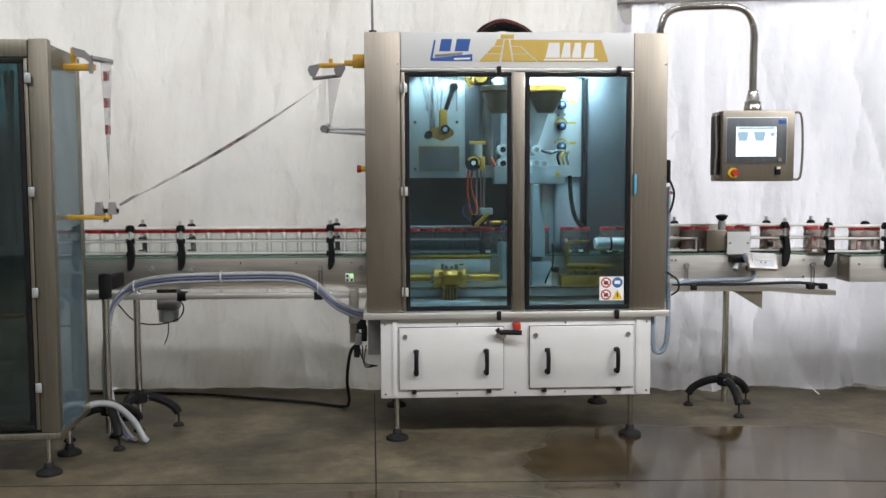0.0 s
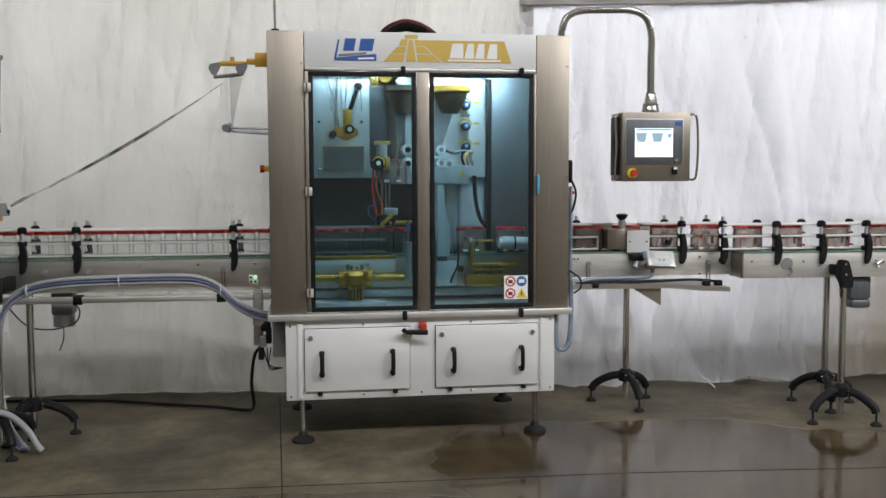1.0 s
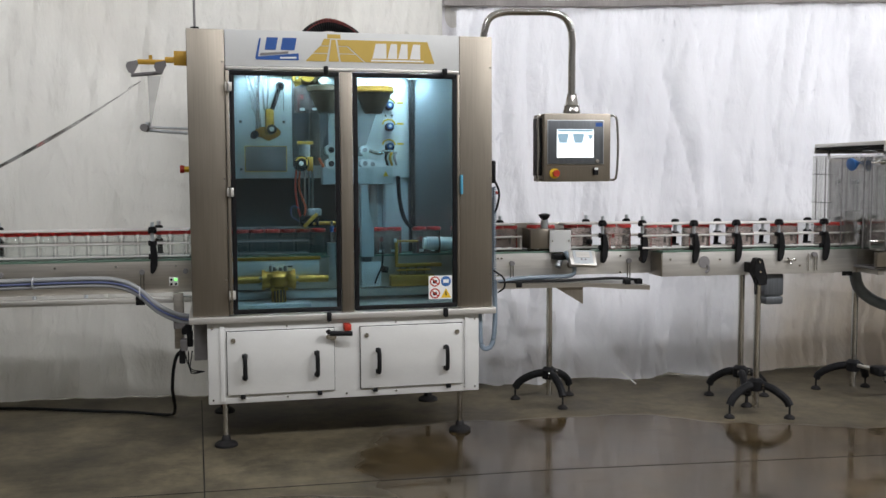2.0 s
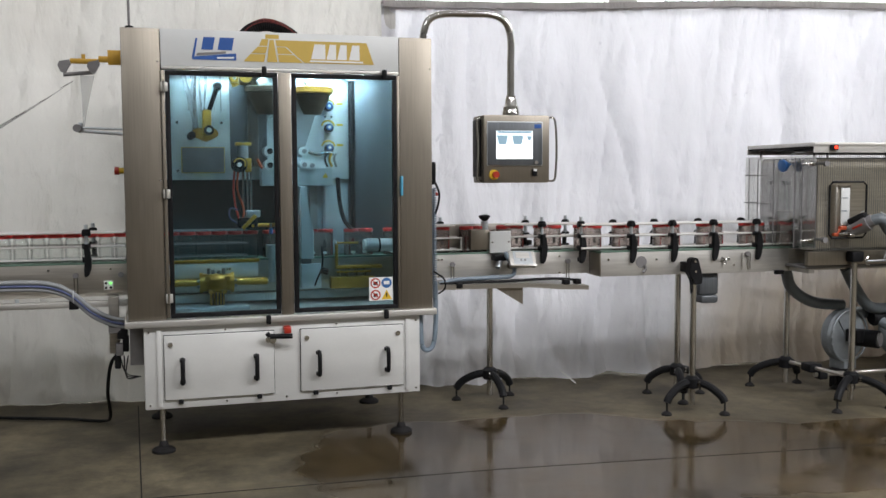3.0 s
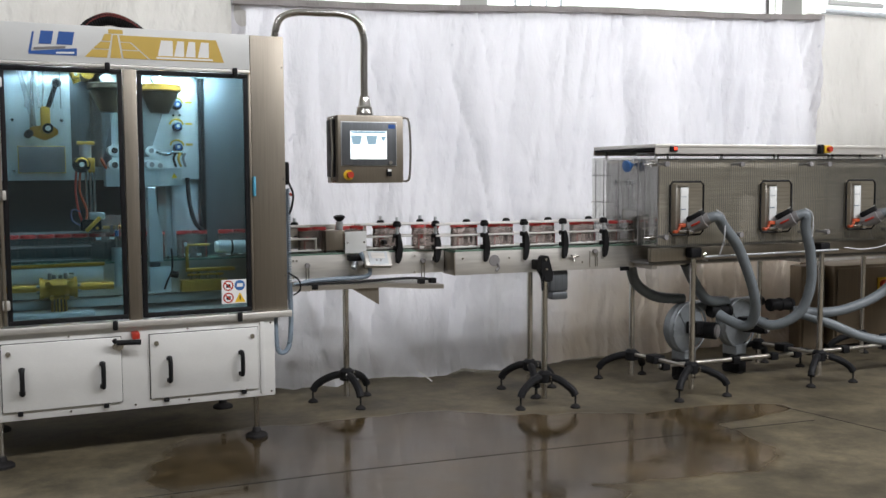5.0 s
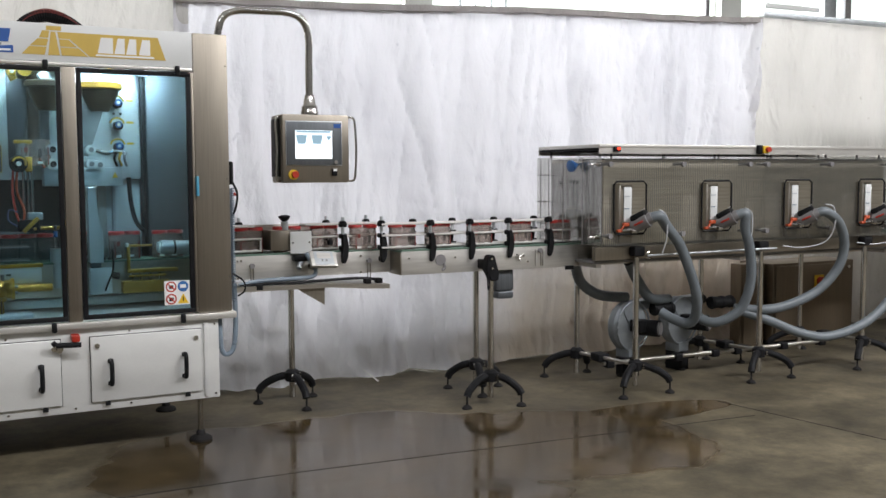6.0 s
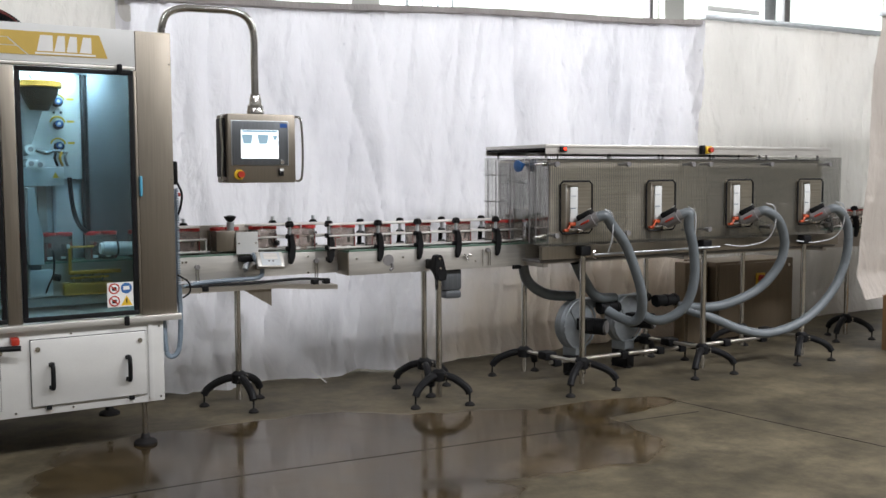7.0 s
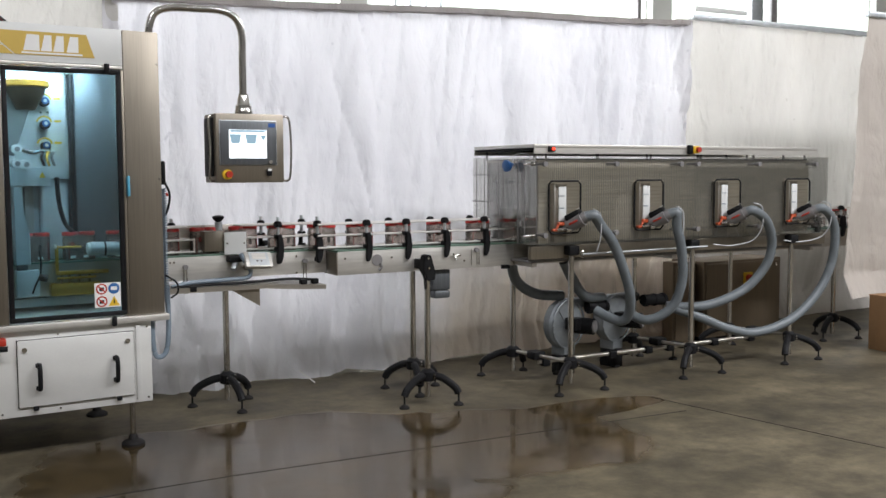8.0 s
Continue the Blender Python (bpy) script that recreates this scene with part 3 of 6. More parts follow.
    pbox("door_side_strip", t, STEEL, 0.1815, 0.198, -0.008, 0.03, 0.676, 1.880, 0.002)
    pbox("door_side_strip", t, STEEL, 1.348, 1.3605, -0.008, 0.03, 0.676, 1.880, 0.002)
    pbox("pull_tab", t, CYAN, 1.362, 1.374, -0.03, -0.001, 1.265, 1.365, 0.003, "blue pull tab")
    # shell: side walls with openings for the conveyor, back and top
    for x0, x1 in ((0.0, 0.012), (1.526, 1.538)):
        b = B()
        box(b, x0, x1, 0.1, D, 1.22, 2.078)
        box(b, x0, x1, 0.1, D, 0.669, 0.74)
        box(b, x0, x1, 0.1, 0.24, 0.74, 1.22)
        box(b, x0, x1, 0.64, D, 0.74, 1.22)
        part("side_wall", b, STEEL, t)
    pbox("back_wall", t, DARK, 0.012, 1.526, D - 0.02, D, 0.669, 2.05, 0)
    pbox("top_cover", t, STEEL, 0.0, 1.538, 0.10, D, 2.064, 2.078, 0)
    pbox("deck", t, STEEL_PALE, 0.012, 1.526, 0.1, D - 0.02, 0.669, 0.680, 0)
    for x, y in ((0.150, 0.05), (1.372, 0.05), (0.15, 0.775), (1.355, 0.775)):
        foot(t, x, y, 0.223)
    # main switch
    sw = pbox("main_switch", t, REDP, 0.745, 0.782, -0.05, 0.011, 0.578, 0.612, 0.006, "red and black main switch")
    b = rod(B(), (0.672, -0.045, 0.568), (0.785, -0.058, 0.566), 0.013)
    rod(b, (0.672, -0.045, 0.568), (0.660, -0.045, 0.585), 0.012)
    part("switch_handle", b, BLACK, sw)
    prod("pad_eye", sw, CHROME, (0.69, 0.01, 0.545), (0.69, -0.012, 0.545), 0.02, n=14)
    # warning sticker on the door glass
    st = pbox("safety_sticker", t, WHITEP, 1.193, 1.318, -0.0062, -0.0042, 0.720, 0.842, 0, "white sticker with four safety signs")
    for x, z, m, kind in ((1.226, 0.812, REDP, "no"), (1.285, 0.812, BLUEP, "do"), (1.226, 0.750, REDP, "no"), (1.285, 0.750, YPLAS, "warn")):
        if kind == "warn":
            part("warning_sign", prism(B(), [(x - 0.027, z - 0.024), (x + 0.027, z - 0.024), (x, z + 0.026)], -0.0075, -0.0064), m, st)
            pbox("mark", st, BLACK, x - 0.003, x + 0.003, -0.0086, -0.0077, z - 0.012, z + 0.010, 0)
        else:
            prod("round_sign", st, m, (x, -0.0064, z), (x, -0.0075, z), 0.027, n=24)
            if kind == "no":
                prod("sign_field", st, WHITEP, (x, -0.0077, z), (x, -0.0083, z), 0.020, n=24)
                pbox("sign_mark", st, BLACK, x - 0.011, x + 0.011, -0.0091, -0.0085, z - 0.010, z + 0.008, 0)
                b = box(B(), -0.021, 0.021, -0.0099, -0.0093, -0.003, 0.003)
                o = part("sign_bar", b, REDP, st)
                o.matrix_basis = pose(x, 0, z, 0, 42, 0)
            else:
                pbox("sign_mark", st, WHITEP, x - 0.015, x + 0.015, -0.0083, -0.0077, z - 0.008, z + 0.010, 0)
    machine_inside(t)
    machine_outside(t)
    control_panel(t)


def header_print(head):
    """Printed marks on the header as plain coloured shapes."""
    y0, y1 = -0.0062, -0.0045

    def flat(name, pts, m, k=0):
        part(name, prism(B(), pts, y0 - 0.001 * k, y1 - 0.001 * k), m, head)

    def X(px):
        return 0.182 + (px - 709) * 0.002862

    def Z(py):
        return 2.078 - (py - 58) * 0.00286

    # blue mark: slanted field with pale bars
    flat("blue_mark", [(X(760), Z(108)), (X(834), Z(108)), (X(834), Z(96)), (X(765), Z(103))], LOGO)
    flat("blue_mark", [(X(760), Z(106)), (X(764), Z(106)), (X(770), Z(72)), (X(767), Z(72))], LOGO)
    for a, w in ((776, 19), (803, 24)):
        flat("blue_block", [(X(a), Z(91)), (X(a + w), Z(91)), (X(a + w + 4), Z(70)), (X(a + 4), Z(70))], LOGO)
    flat("grey_bar", [(X(768), Z(101)), (X(816), Z(97)), (X(817), Z(93)), (X(769), Z(97))], GUNGREY, 1)
    flat("pale_bar", [(X(802), Z(106)), (X(830), Z(105)), (X(830), Z(102)), (X(802), Z(103))], WHITEP, 1)
    # gold stepped shape
    flat("gold_slab", [(X(846), Z(109)), (X(881), Z(109)), (X(884), Z(96)), (X(858), Z(96))], DECK)
    flat("gold_slab", [(X(859), Z(94.5)), (X(884), Z(94.5)), (X(887), Z(83)), (X(871), Z(83))], DECK)
    flat("gold_slab", [(X(873), Z(81.5)), (X(887), Z(81.5)), (X(889), Z(70)), (X(878), Z(70))], DECK)
    flat("gold_slab", [(X(884), Z(69)), (X(907), Z(69)), (X(907), Z(62)), (X(884), Z(62))], DECK)
    flat("gold_slab", [(X(886), Z(109)), (X(904), Z(109)), (X(898), Z(71)), (X(891), Z(71))], DECK)
    flat("gold_slab", [(X(907), Z(109)), (X(948), Z(109)), (X(933), Z(96)), (X(905), Z(96))], DECK)
    flat("gold_slab", [(X(905), Z(94.5)), (X(931), Z(94.5)), (X(918), Z(83)), (X(903), Z(83))], DECK)
    flat("gold_field", [(X(903), Z(81.5)), (X(920), Z(82)), (X(951), Z(109)), (X(1075), Z(109)), (X(1062), Z(71)), (X(901), Z(71))], DECK)
    # white strokes on the gold field
    for a, w in ((963, 25), (990, 17), (1009, 17), (1030, 19)):
        flat("white_block", [(X(a), Z(102)), (X(a + w), Z(102)), (X(a + w), Z(76)), (X(a + 6), Z(76))], WHITEP, 1)
    flat("white_bar", [(X(960), Z(107)), (X(1056), Z(107)), (X(1055), Z(104)), (X(961), Z(104))], WHITEP, 1)


def machine_inside(t):
    """Mounting plate, film path, drives and the lamp behind the glass."""
    for x0, x1, y, r in ((0.24, 0.66, 0.29, 0.0085), (0.80, 1.34, 0.22, 0.017)):
        prod("tube_lamp", t, TUBE, (x0, y, 1.985), (x1, y, 1.985), r, "white tube lamp under the machine roof")
        pbox("lamp_tray", t, PAINT, x0 - 0.02, x1 + 0.02, y - 0.04, y + 0.04, 2.02, 2.05)
    P = 0.55
    plate = pbox("mounting_plate", t, PANEL, 0.20, 1.205, P, P + 0.015, 1.35, 2.04, 0.003, "white mounting plate for the film path")
    for x in (0.265, 0.50):
        for z in (1.40, 1.66):
            screw(plate, x, z, P, 0.008)
    pbox("label_plate_edge", plate, YPLAS, 0.284, 0.513, P - 0.0195, P - 0.001, 1.387, 1.528, 0.001)
    pbox("label_plate", plate, GUNGREY, 0.287, 0.51, P - 0.022, P - 0.001, 1.39, 1.525, 0.003, "grey metal plate")
    # dark panel laid over the plate where the cones shade it
    pbox("plate_shade_panel", t, DSTEEL, 0.545, 0.745, P - 0.008, P - 0.002, 1.42, 1.96, 0.003, "dark panel that paints the dim part of the plate behind the film head")
    # swing arm with film rollers, upper left
    arm = pbox("swing_arm", t, YELLOW, 0.392, 0.440, 0.40, 0.44, 1.585, 1.725, 0.015, "gold anodised swing arm")
    b = prism(B(), [(0.330, 1.600), (0.352, 1.622), (0.385, 1.628), (0.45, 1.628), (0.470, 1.614), (0.478, 1.594), (0.466, 1.576), (0.440, 1.572), (0.428, 1.556), (0.400, 1.552), (0.380, 1.572), (0.345, 1.576)], 0.425, 0.455)
    bmesh.ops.bevel(b, geom=b.edges[:], offset=0.006, segments=2, affect="EDGES")
    part("arm_yoke", b, DISC, arm, "worn gold arm head")
    r = prod("roller", arm, BLACK, (0.424, 0.375, 1.612), (0.424, 0.398, 1.612), 0.026)
    prod("roller_eye", r, GALV, (0.424, 0.368, 1.612), (0.424, 0.3745, 1.612), 0.013)
    prod("roller", arm, BLACK, (0.335, 0.36, 1.585), (0.335, 0.53, 1.585), 0.02)
    prod("pivot", arm, CHROME, (0.47, 0.36, 1.84), (0.47, 0.54, 1.84), 0.024)
    prod("link", arm, BLACK, (0.47, 0.39, 1.84), (0.43, 0.41, 1.72), 0.012)
    prod("pivot_cap", arm, BLACK, (0.47, 0.355, 1.84), (0.47, 0.37, 1.84), 0.015)
    for i, (x0, x1) in enumerate(((0.29, 0.36), (0.335, 0.37), (0.37, 0.345), (0.40, 0.42))):
        b = box(B(), -0.012, 0.012, -0.0005, 0.0005, -0.2, 0.2)
        o = part("film_strand", b, FILM, t)
        o.matrix_basis = pose((x0 + x1) / 2, 0.45 + 0.01 * i, 1.80, 0, 8 * (i - 1.5), 25 * i)
    prod("film_roller", t, YELLOW, (0.62, 0.38, 1.90), (0.62, 0.54, 1.90), 0.035, "gold film roller")
    prod("roller_arm", t, OCHRE, (0.555, 0.44, 1.90), (0.575, 0.44, 1.85), 0.02)
    for i in range(6):
        o = part("loose_film", box(B(), -0.004 - 0.003 * (i % 3), 0.004 + 0.003 * (i % 2), -0.0004, 0.0004, -0.16, 0.16), WEBF, t)
        o.matrix_basis = pose(0.31 + 0.035 * i, 0.34 + 0.015 * (i % 3), 1.87, 0, (-16, 9, -4, 14, -9, 3)[i], 20 * i)
    prod("cross_shaft", t, GUNGREY, (0.20, 0.44, 1.945), (1.2, 0.44, 1.945), 0.014)
    prod("brown_column", t, CONE, (0.665, 0.50, 1.42), (0.665, 0.50, 2.03), 0.03)
    for x, z in ((0.56, 1.885), (0.60, 1.93), (0.78, 1.90), (0.845, 1.93), (1.02, 1.93)):
        pbox("fitting", t, OCHRE if x < 0.6 else GUNGREY, x - 0.02, x + 0.02, 0.36, 0.40, z - 0.02, z + 0.02, 0.006)
        prod("fitting_pin", t, CHROME, (x, 0.35, z), (x, 0.36, z), 0.010, n=10)
    # film spreader discs and cones
    # the left disc is dim: its shade is painted as the dark cone brown
    for x, w, mt in ((0.72, 0.105, CONE), (0.975, 0.115, DISC)):
        part("spreader_disc", lathe(B(), [(w * 0.93, -0.018), (w, -0.012), (w, 0.012), (w * 0.9, 0.018)], 28, pose(x, 0.40, 1.83)), mt, t, "ochre film spreader disc")
        b = B()
        prof = [(w * 0.85, -0.018), (w * 0.80, -0.045), (w * 0.56, -0.10), (w * 0.40, -0.13)]
        lathe(b, prof[::-1], 28, pose(x, 0.40, 1.83))
        part("spreader_cone", b, CONE, t, "dark film spreader cone")
        prod("film_spool", t, WHITEP, (x - 0.03, 0.36, 1.848), (x + 0.01, 0.36, 1.875), 0.032)
    # clear film web below the cone
    for x, w0, w1 in ((0.94, 0.075, 0.040), (0.70, 0.06, 0.05)):
        b = B()
        v = [b.verts.new(p) for p in ((x - w0, 0.38, 1.78), (x + w0, 0.38, 1.78), (x - 0.06 + w1, 0.44, 1.47), (x - 0.06 - w1, 0.44, 1.47))]
        b.faces.new(v)
        bmesh.ops.solidify(b, geom=b.faces[:], thickness=0.001)
        part("film_web", b, WEBF if x > 0.8 else FILM, t)
    # tension knobs
    for z in (1.758, 1.641, 1.528):
        k = prod("tension_knob", t, BLACK, (1.087, 0.505, z - 0.006), (1.087, 0.549, z - 0.006), 0.024, "black tension knob with a blue cap")
        prod("cap", k, BLUEP, (1.087, 0.497, z), (1.087, 0.504, z), 0.018)
        prod("centre", k, WHITEP, (1.087, 0.493, z), (1.087, 0.4965, z), 0.009)
        b = B()
        tube(b, [(1.087 + 0.038 * math.cos(a), 0.546, z + 0.038 * math.sin(a)) for a in (0.2, 0.8, 1.57, 2.3, 2.9)], 0.005, 6, 4)
        part("scale_arc", b, YPLAS, k)
        pbox("name_strip", k, YPLAS, 1.135, 1.172, 0.546, 0.5495, z + 0.008, z + 0.020, 0)
    for x, z in ((1.07, 1.70), (1.105, 1.70)):
        screw(plate, x, z, P, 0.007)
    # head unit
    hu = prod("drive_wheel", t, BLACK, (0.575, 0.34, 1.43), (0.575, 0.40, 1.43), 0.042, "black drive wheel on a gold bracket")
    prod("hub", hu, WHITEP, (0.575, 0.333, 1.43), (0.575, 0.339, 1.43), 0.012)
    b = B()
    tube(b, [(0.575 + 0.032 * math.cos(a), 0.336, 1.43 + 0.032 * math.sin(a)) for a in (-0.3, 0.5, 1.2, 2.0, 2.7)], 0.005, 6, 4)
    part("gold_arc", b, OCHRE, hu)
    pbox("bracket", hu, YELLOW, 0.605, 0.640, 0.36, 0.38, 1.39, 1.465, 0.004)
    prod("motor", t, GUNGREY, (0.60, 0.42, 1.44), (0.60, 0.42, 1.55), 0.03, "grey servo motor")
    pbox("motor_cap", t, YELLOW, 0.56, 0.645, 0.39, 0.45, 1.532, 1.55, 0.004)
    for z in (1.503, 1.428):
        r = prod("guide_roller", t, PAINT, (0.742, 0.40, z), (0.742, 0.50, z), 0.030, "pale guide roller")
        prod("end_cap", r, BLACK, (0.742, 0.392, z), (0.742, 0.399, z), 0.016)
    prod("red_lever", t, ORANGE, (0.675, 0.40, 1.46), (0.70, 0.40, 1.41), 0.008)
    for x, z in ((0.928, 1.503), (0.928, 1.43), (0.97, 1.425)):
        r = prod("guide_roller", t, PAINT, (x, 0.40, z), (x, 0.50, z), 0.026, "pale guide roller")
        prod("end_cap", r, GUNGREY, (x, 0.392, z), (x, 0.399, z), 0.013)
    b = tube(B(), [(0.95, 0.40, 1.50), (1.0, 0.40, 1.485), (1.04, 0.40, 1.495), (1.09, 0.40, 1.49)], 0.012, 8, 4)
    part("roller_bracket", b, CHROME, t)
    for x, m in ((1.05, BLACK), (1.075, OCHRE), (1.10, GUNGREY)):
        part("cable", tube(B(), [(x, 0.39, 1.49), (x - 0.012, 0.38, 1.46), (x + 0.004, 0.40, 1.42)], 0.007, 6, 4), m, t)
    # lower white box with warning mark
    lb = pbox("cutter_housing", t, PANEL, 0.698, 1.087, 0.42, 0.53, 1.316, 1.412, 0.004, "white cutter housing with a warning mark")
    part("warning_sign", prism(B(), [(1.03, 1.358), (1.062, 1.358), (1.046, 1.388)], 0.417, 0.4195), YPLAS, lb)
    # right hand cabinet column
    pbox("cabinet_column", t, DSTEEL, 1.232, 1.46, 0.52, 0.82, 0.70, 2.03, 0.006, "brushed steel inner cabinet column")
    pbox("column_post", t, BLACK, 1.205, 1.228, 0.50, 0.56, 1.0, 1.92, 0.002)
    pbox("post_cap", t, PAINT, 1.19, 1.24, 0.49, 0.56, 1.90, 1.94, 0.003)
    pbox("door_switch", t, BLACK, 1.44, 1.452, 0.06, 0.10, 1.76, 1.86, 0.003)
    # lower columns and cables
    for x, w, m in ((0.90, 0.05, STEEL_PALE), (1.00, 0.045, STEEL_PALE), (1.06, 0.018, GALV)):
        pbox("column", t, m, x - w / 2, x + w / 2, 0.562, 0.583, 0.68, 1.345, 0.004)
    pbox("backplate", t, PANEL, 0.86, 1.205, 0.585, 0.60, 0.68, 1.346, 0.003, "pale steel backplate")
    b = prism(B(), [(0.884, 1.312), (0.920, 1.312), (0.925, 1.19), (0.953, 1.075), (0.953, 0.925), (0.884, 0.925)], 0.27, 0.335)
    bmesh.ops.bevel(b, geom=b.edges[:], offset=0.003, segments=1, affect="EDGES")
    ap = part("applicator_housing", b, PANEL, t, "pale sloping applicator housing")
    pbox("housing_foot", ap, DSTEEL, 0.890, 0.940, 0.28, 0.33, 0.898, 0.924, 0.003)
    pbox("lower_cover", ap, PANEL, 0.884, 0.992, 0.275, 0.325, 0.765, 0.897, 0.004)
    part("lead", tube(B(), [(1.0, 0.30, 0.99), (1.003, 0.29, 0.93), (0.995, 0.28, 0.87), (0.97, 0.268, 0.82), (0.955, 0.268, 0.78)], 0.005, 6, 5), BLACK, t)
    part("lead_plug", rod(B(), (0.985, 0.29, 0.86), (1.03, 0.29, 0.85), 0.018, n=10), BLACK, t)
    part("black_cable", tube(B(), [(1.12, 0.45, 1.36), (1.13, 0.45, 1.22), (1.15, 0.42, 1.12), (1.19, 0.40, 1.07)], 0.012, 8, 5), BLACK, t)
    for x in (0.600, 0.622, 0.64):
        prod("guide_shaft", t, CHROME, (x, 0.42, 1.11), (x, 0.42, 1.44), 0.007)
    for dx, m in ((0.0, REDP), (0.02, ORANGE)):
        part("air_tube", tube(B(), [(0.555 + dx, 0.40, 1.42), (0.545 + dx, 0.39, 1.30), (0.555 + dx * 2, 0.38, 1.20), (0.57 + dx, 0.37, 1.14)], 0.006, 6, 5), m, t)
    mu = pbox("sleeve_cutter", t, BLACK, 0.565, 0.665, 0.36, 0.44, 1.09, 1.15, 0.008, "black sleeve cutter head with brass fittings")
    pbox("cutter_block", mu, GALV, 0.61, 0.68, 0.35, 0.42, 1.15, 1.185, 0.004)
    b = box(B(), -0.05, 0.05, -0.008, 0.008, -0.010, 0.010, 0.004)
    o = part("brass_lever", b, OCHRE, mu)
    o.matrix_basis = pose(0.62, 0.34, 1.125, 0, -45, 0)
    part("blue_loop", tube(B(), [(0.56, 0.36, 1.12), (0.52, 0.36, 1.15), (0.525, 0.36, 1.20), (0.565, 0.36, 1.19)], 0.004, 6, 5), WIREB, mu)
    for x in (0.60, 0.64):
        prod("brass_fitting", mu, YELLOW, (x, 0.358, 1.105), (x, 0.345, 1.105), 0.008, n=10)
    prod("brass_bar", t, YELLOW, (0.67, 0.40, 1.105), (0.79, 0.40, 1.105), 0.010)
    prod("air_cylinder", t, GALV, (0.735, 0.36, 0.80), (0.735, 0.36, 1.00), 0.028, "grey air cylinder")
    prod("piston", t, CHROME, (0.735, 0.36, 1.00), (0.735, 0.36, 1.12), 0.008)
    prod("blue_fitting", t, BLUEP, (0.735, 0.35, 1.06), (0.735, 0.35, 1.09), 0.010)
    # gold drive shaft and gearbox
    prod("drive_shaft", t, YELLOW, (0.20, 0.30, 0.815), (0.705, 0.30, 0.812), 0.019, "gold drive shaft")
    gb = B()
    lathe(gb, [(0.035, 0.676), (0.052, 0.680), (0.040, 0.70), (0.037, 0.77), (0.060, 0.785), (0.066, 0.80), (0.066, 0.835), (0.050, 0.855), (0.03, 0.862)], 20, pose(0.44, 0.27, 0))
    rod(gb, (0.362, 0.27, 0.815), (0.515, 0.27, 0.815), 0.046)
    rod(gb, (0.352, 0.27, 0.815), (0.368, 0.27, 0.815), 0.054)
    rod(gb, (0.510, 0.27, 0.815), (0.526, 0.27, 0.815), 0.054)
    g = part("gearbox", gb, YELLOW, t, "gold painted gearbox")
    for dx in (-0.024, -0.008, 0.008, 0.024):
        pbox("gearbox_slot", g, CONE, 0.44 + dx - 0.004, 0.44 + dx + 0.004, 0.224, 0.232, 0.695, 0.765, 0.002)
    for dx in (-0.05, 0.05):
        prod("gearbox_lug", g, YELLOW, (0.44 + dx, 0.20, 0.842), (0.44 + dx, 0.235, 0.842), 0.014, n=12)
        prod("gearbox_lug", g, YELLOW, (0.44 + dx * 0.7, 0.205, 0.772), (0.44 + dx * 0.7, 0.24, 0.772), 0.012, n=12)
    for z in (0.80, 0.83):
        for x in (0.345, 0.534):
            prod("bolt", g, GUNGREY, (x - 0.008, 0.235, z), (x + 0.008, 0.235, z), 0.008, n=8)
    for x in (0.40, 0.42, 0.45, 0.475):
        prod("bolt", g, GUNGREY, (x, 0.26, 0.86), (x, 0.26, 0.875 + 0.4 * abs(x - 0.44)), 0.009, n=8)
    pbox("lower_beam", t, PAINT, 0.20, 1.33, 0.36, 0.40, 0.70, 0.745, 0.003)
    cv = pbox("side_cover", t, PAINT, 0.20, 0.66, 0.322, 0.334, 0.838, 0.912, 0.003, "pale cover plate below the belt")
    pbox("guide_strip", cv, YELLOW, 0.20, 0.668, 0.316, 0.334, 0.9135, 0.932, 0.003, "gold guide strip")
    for x in (0.50, 0.512):
        screw(cv, x, 0.88, 0.322, 0.006)
    pbox("side_cover", t, PAINT, 0.835, 1.06, 0.345, 0.357, 0.765, 0.915, 0.003, "pale cover plate below the belt")
    pbox("blue_tray", t, PANEL, 0.22, 0.60, 0.16, 0.30, 0.681, 0.700, 0.003)
    # gold adjusting frame on the right
    fr = pbox("adjusting_block", t, YELLOW, 1.045, 1.29, 0.28, 0.34, 0.757, 0.82, 0.006, "gold adjusting block with guide bars")
    pbox("upper_bar", fr, YELLOW, 1.075, 1.33, 0.28, 0.32, 0.864, 0.882, 0.003)
    pbox("upright", fr, YELLOW, 1.072, 1.088, 0.29, 0.31, 0.864, 1.015, 0.003)
    prod("top_rod", fr, YELLOW, (1.075, 0.30, 1.005), (1.20, 0.30, 1.004), 0.006)
    prod("mid_rod", fr, OCHRE, (1.08, 0.30, 0.846), (1.27, 0.30, 0.846), 0.006)
    pbox("end_tab", fr, WHITEP, 1.066, 1.080, 0.285, 0.30, 1.00, 1.02, 0.001)
    for x in (1.10, 1.14, 1.19, 1.24):
        prod("guide_pin", fr, CHROME, (x, 0.31, 0.80), (x, 0.31, 0.86), 0.007)
    cy = prod("brush_motor", t, GALV, (1.25, 0.32, 0.99), (1.40, 0.32, 0.985), 0.036, "grey brush motor")
    prod("motor_band", cy, BLACK, (1.315, 0.32, 0.988), (1.325, 0.32, 0.988), 0.038)
    prod("motor_end", cy, PAINT, (1.235, 0.32, 0.99), (1.25, 0.32, 0.99), 0.030)
    for i, p in enumerate(([(0.97, 0.40, 0.96), (0.975, 0.36, 0.90), (0.95, 0.34, 0.86), (0.91, 0.36, 0.80)], [(1.0, 0.40, 0.94), (0.985, 0.36, 0.88), (0.99, 0.38, 0.82)])):
        part("black_cable", tube(B(), p, 0.006, 6, 5), BLACK, t)
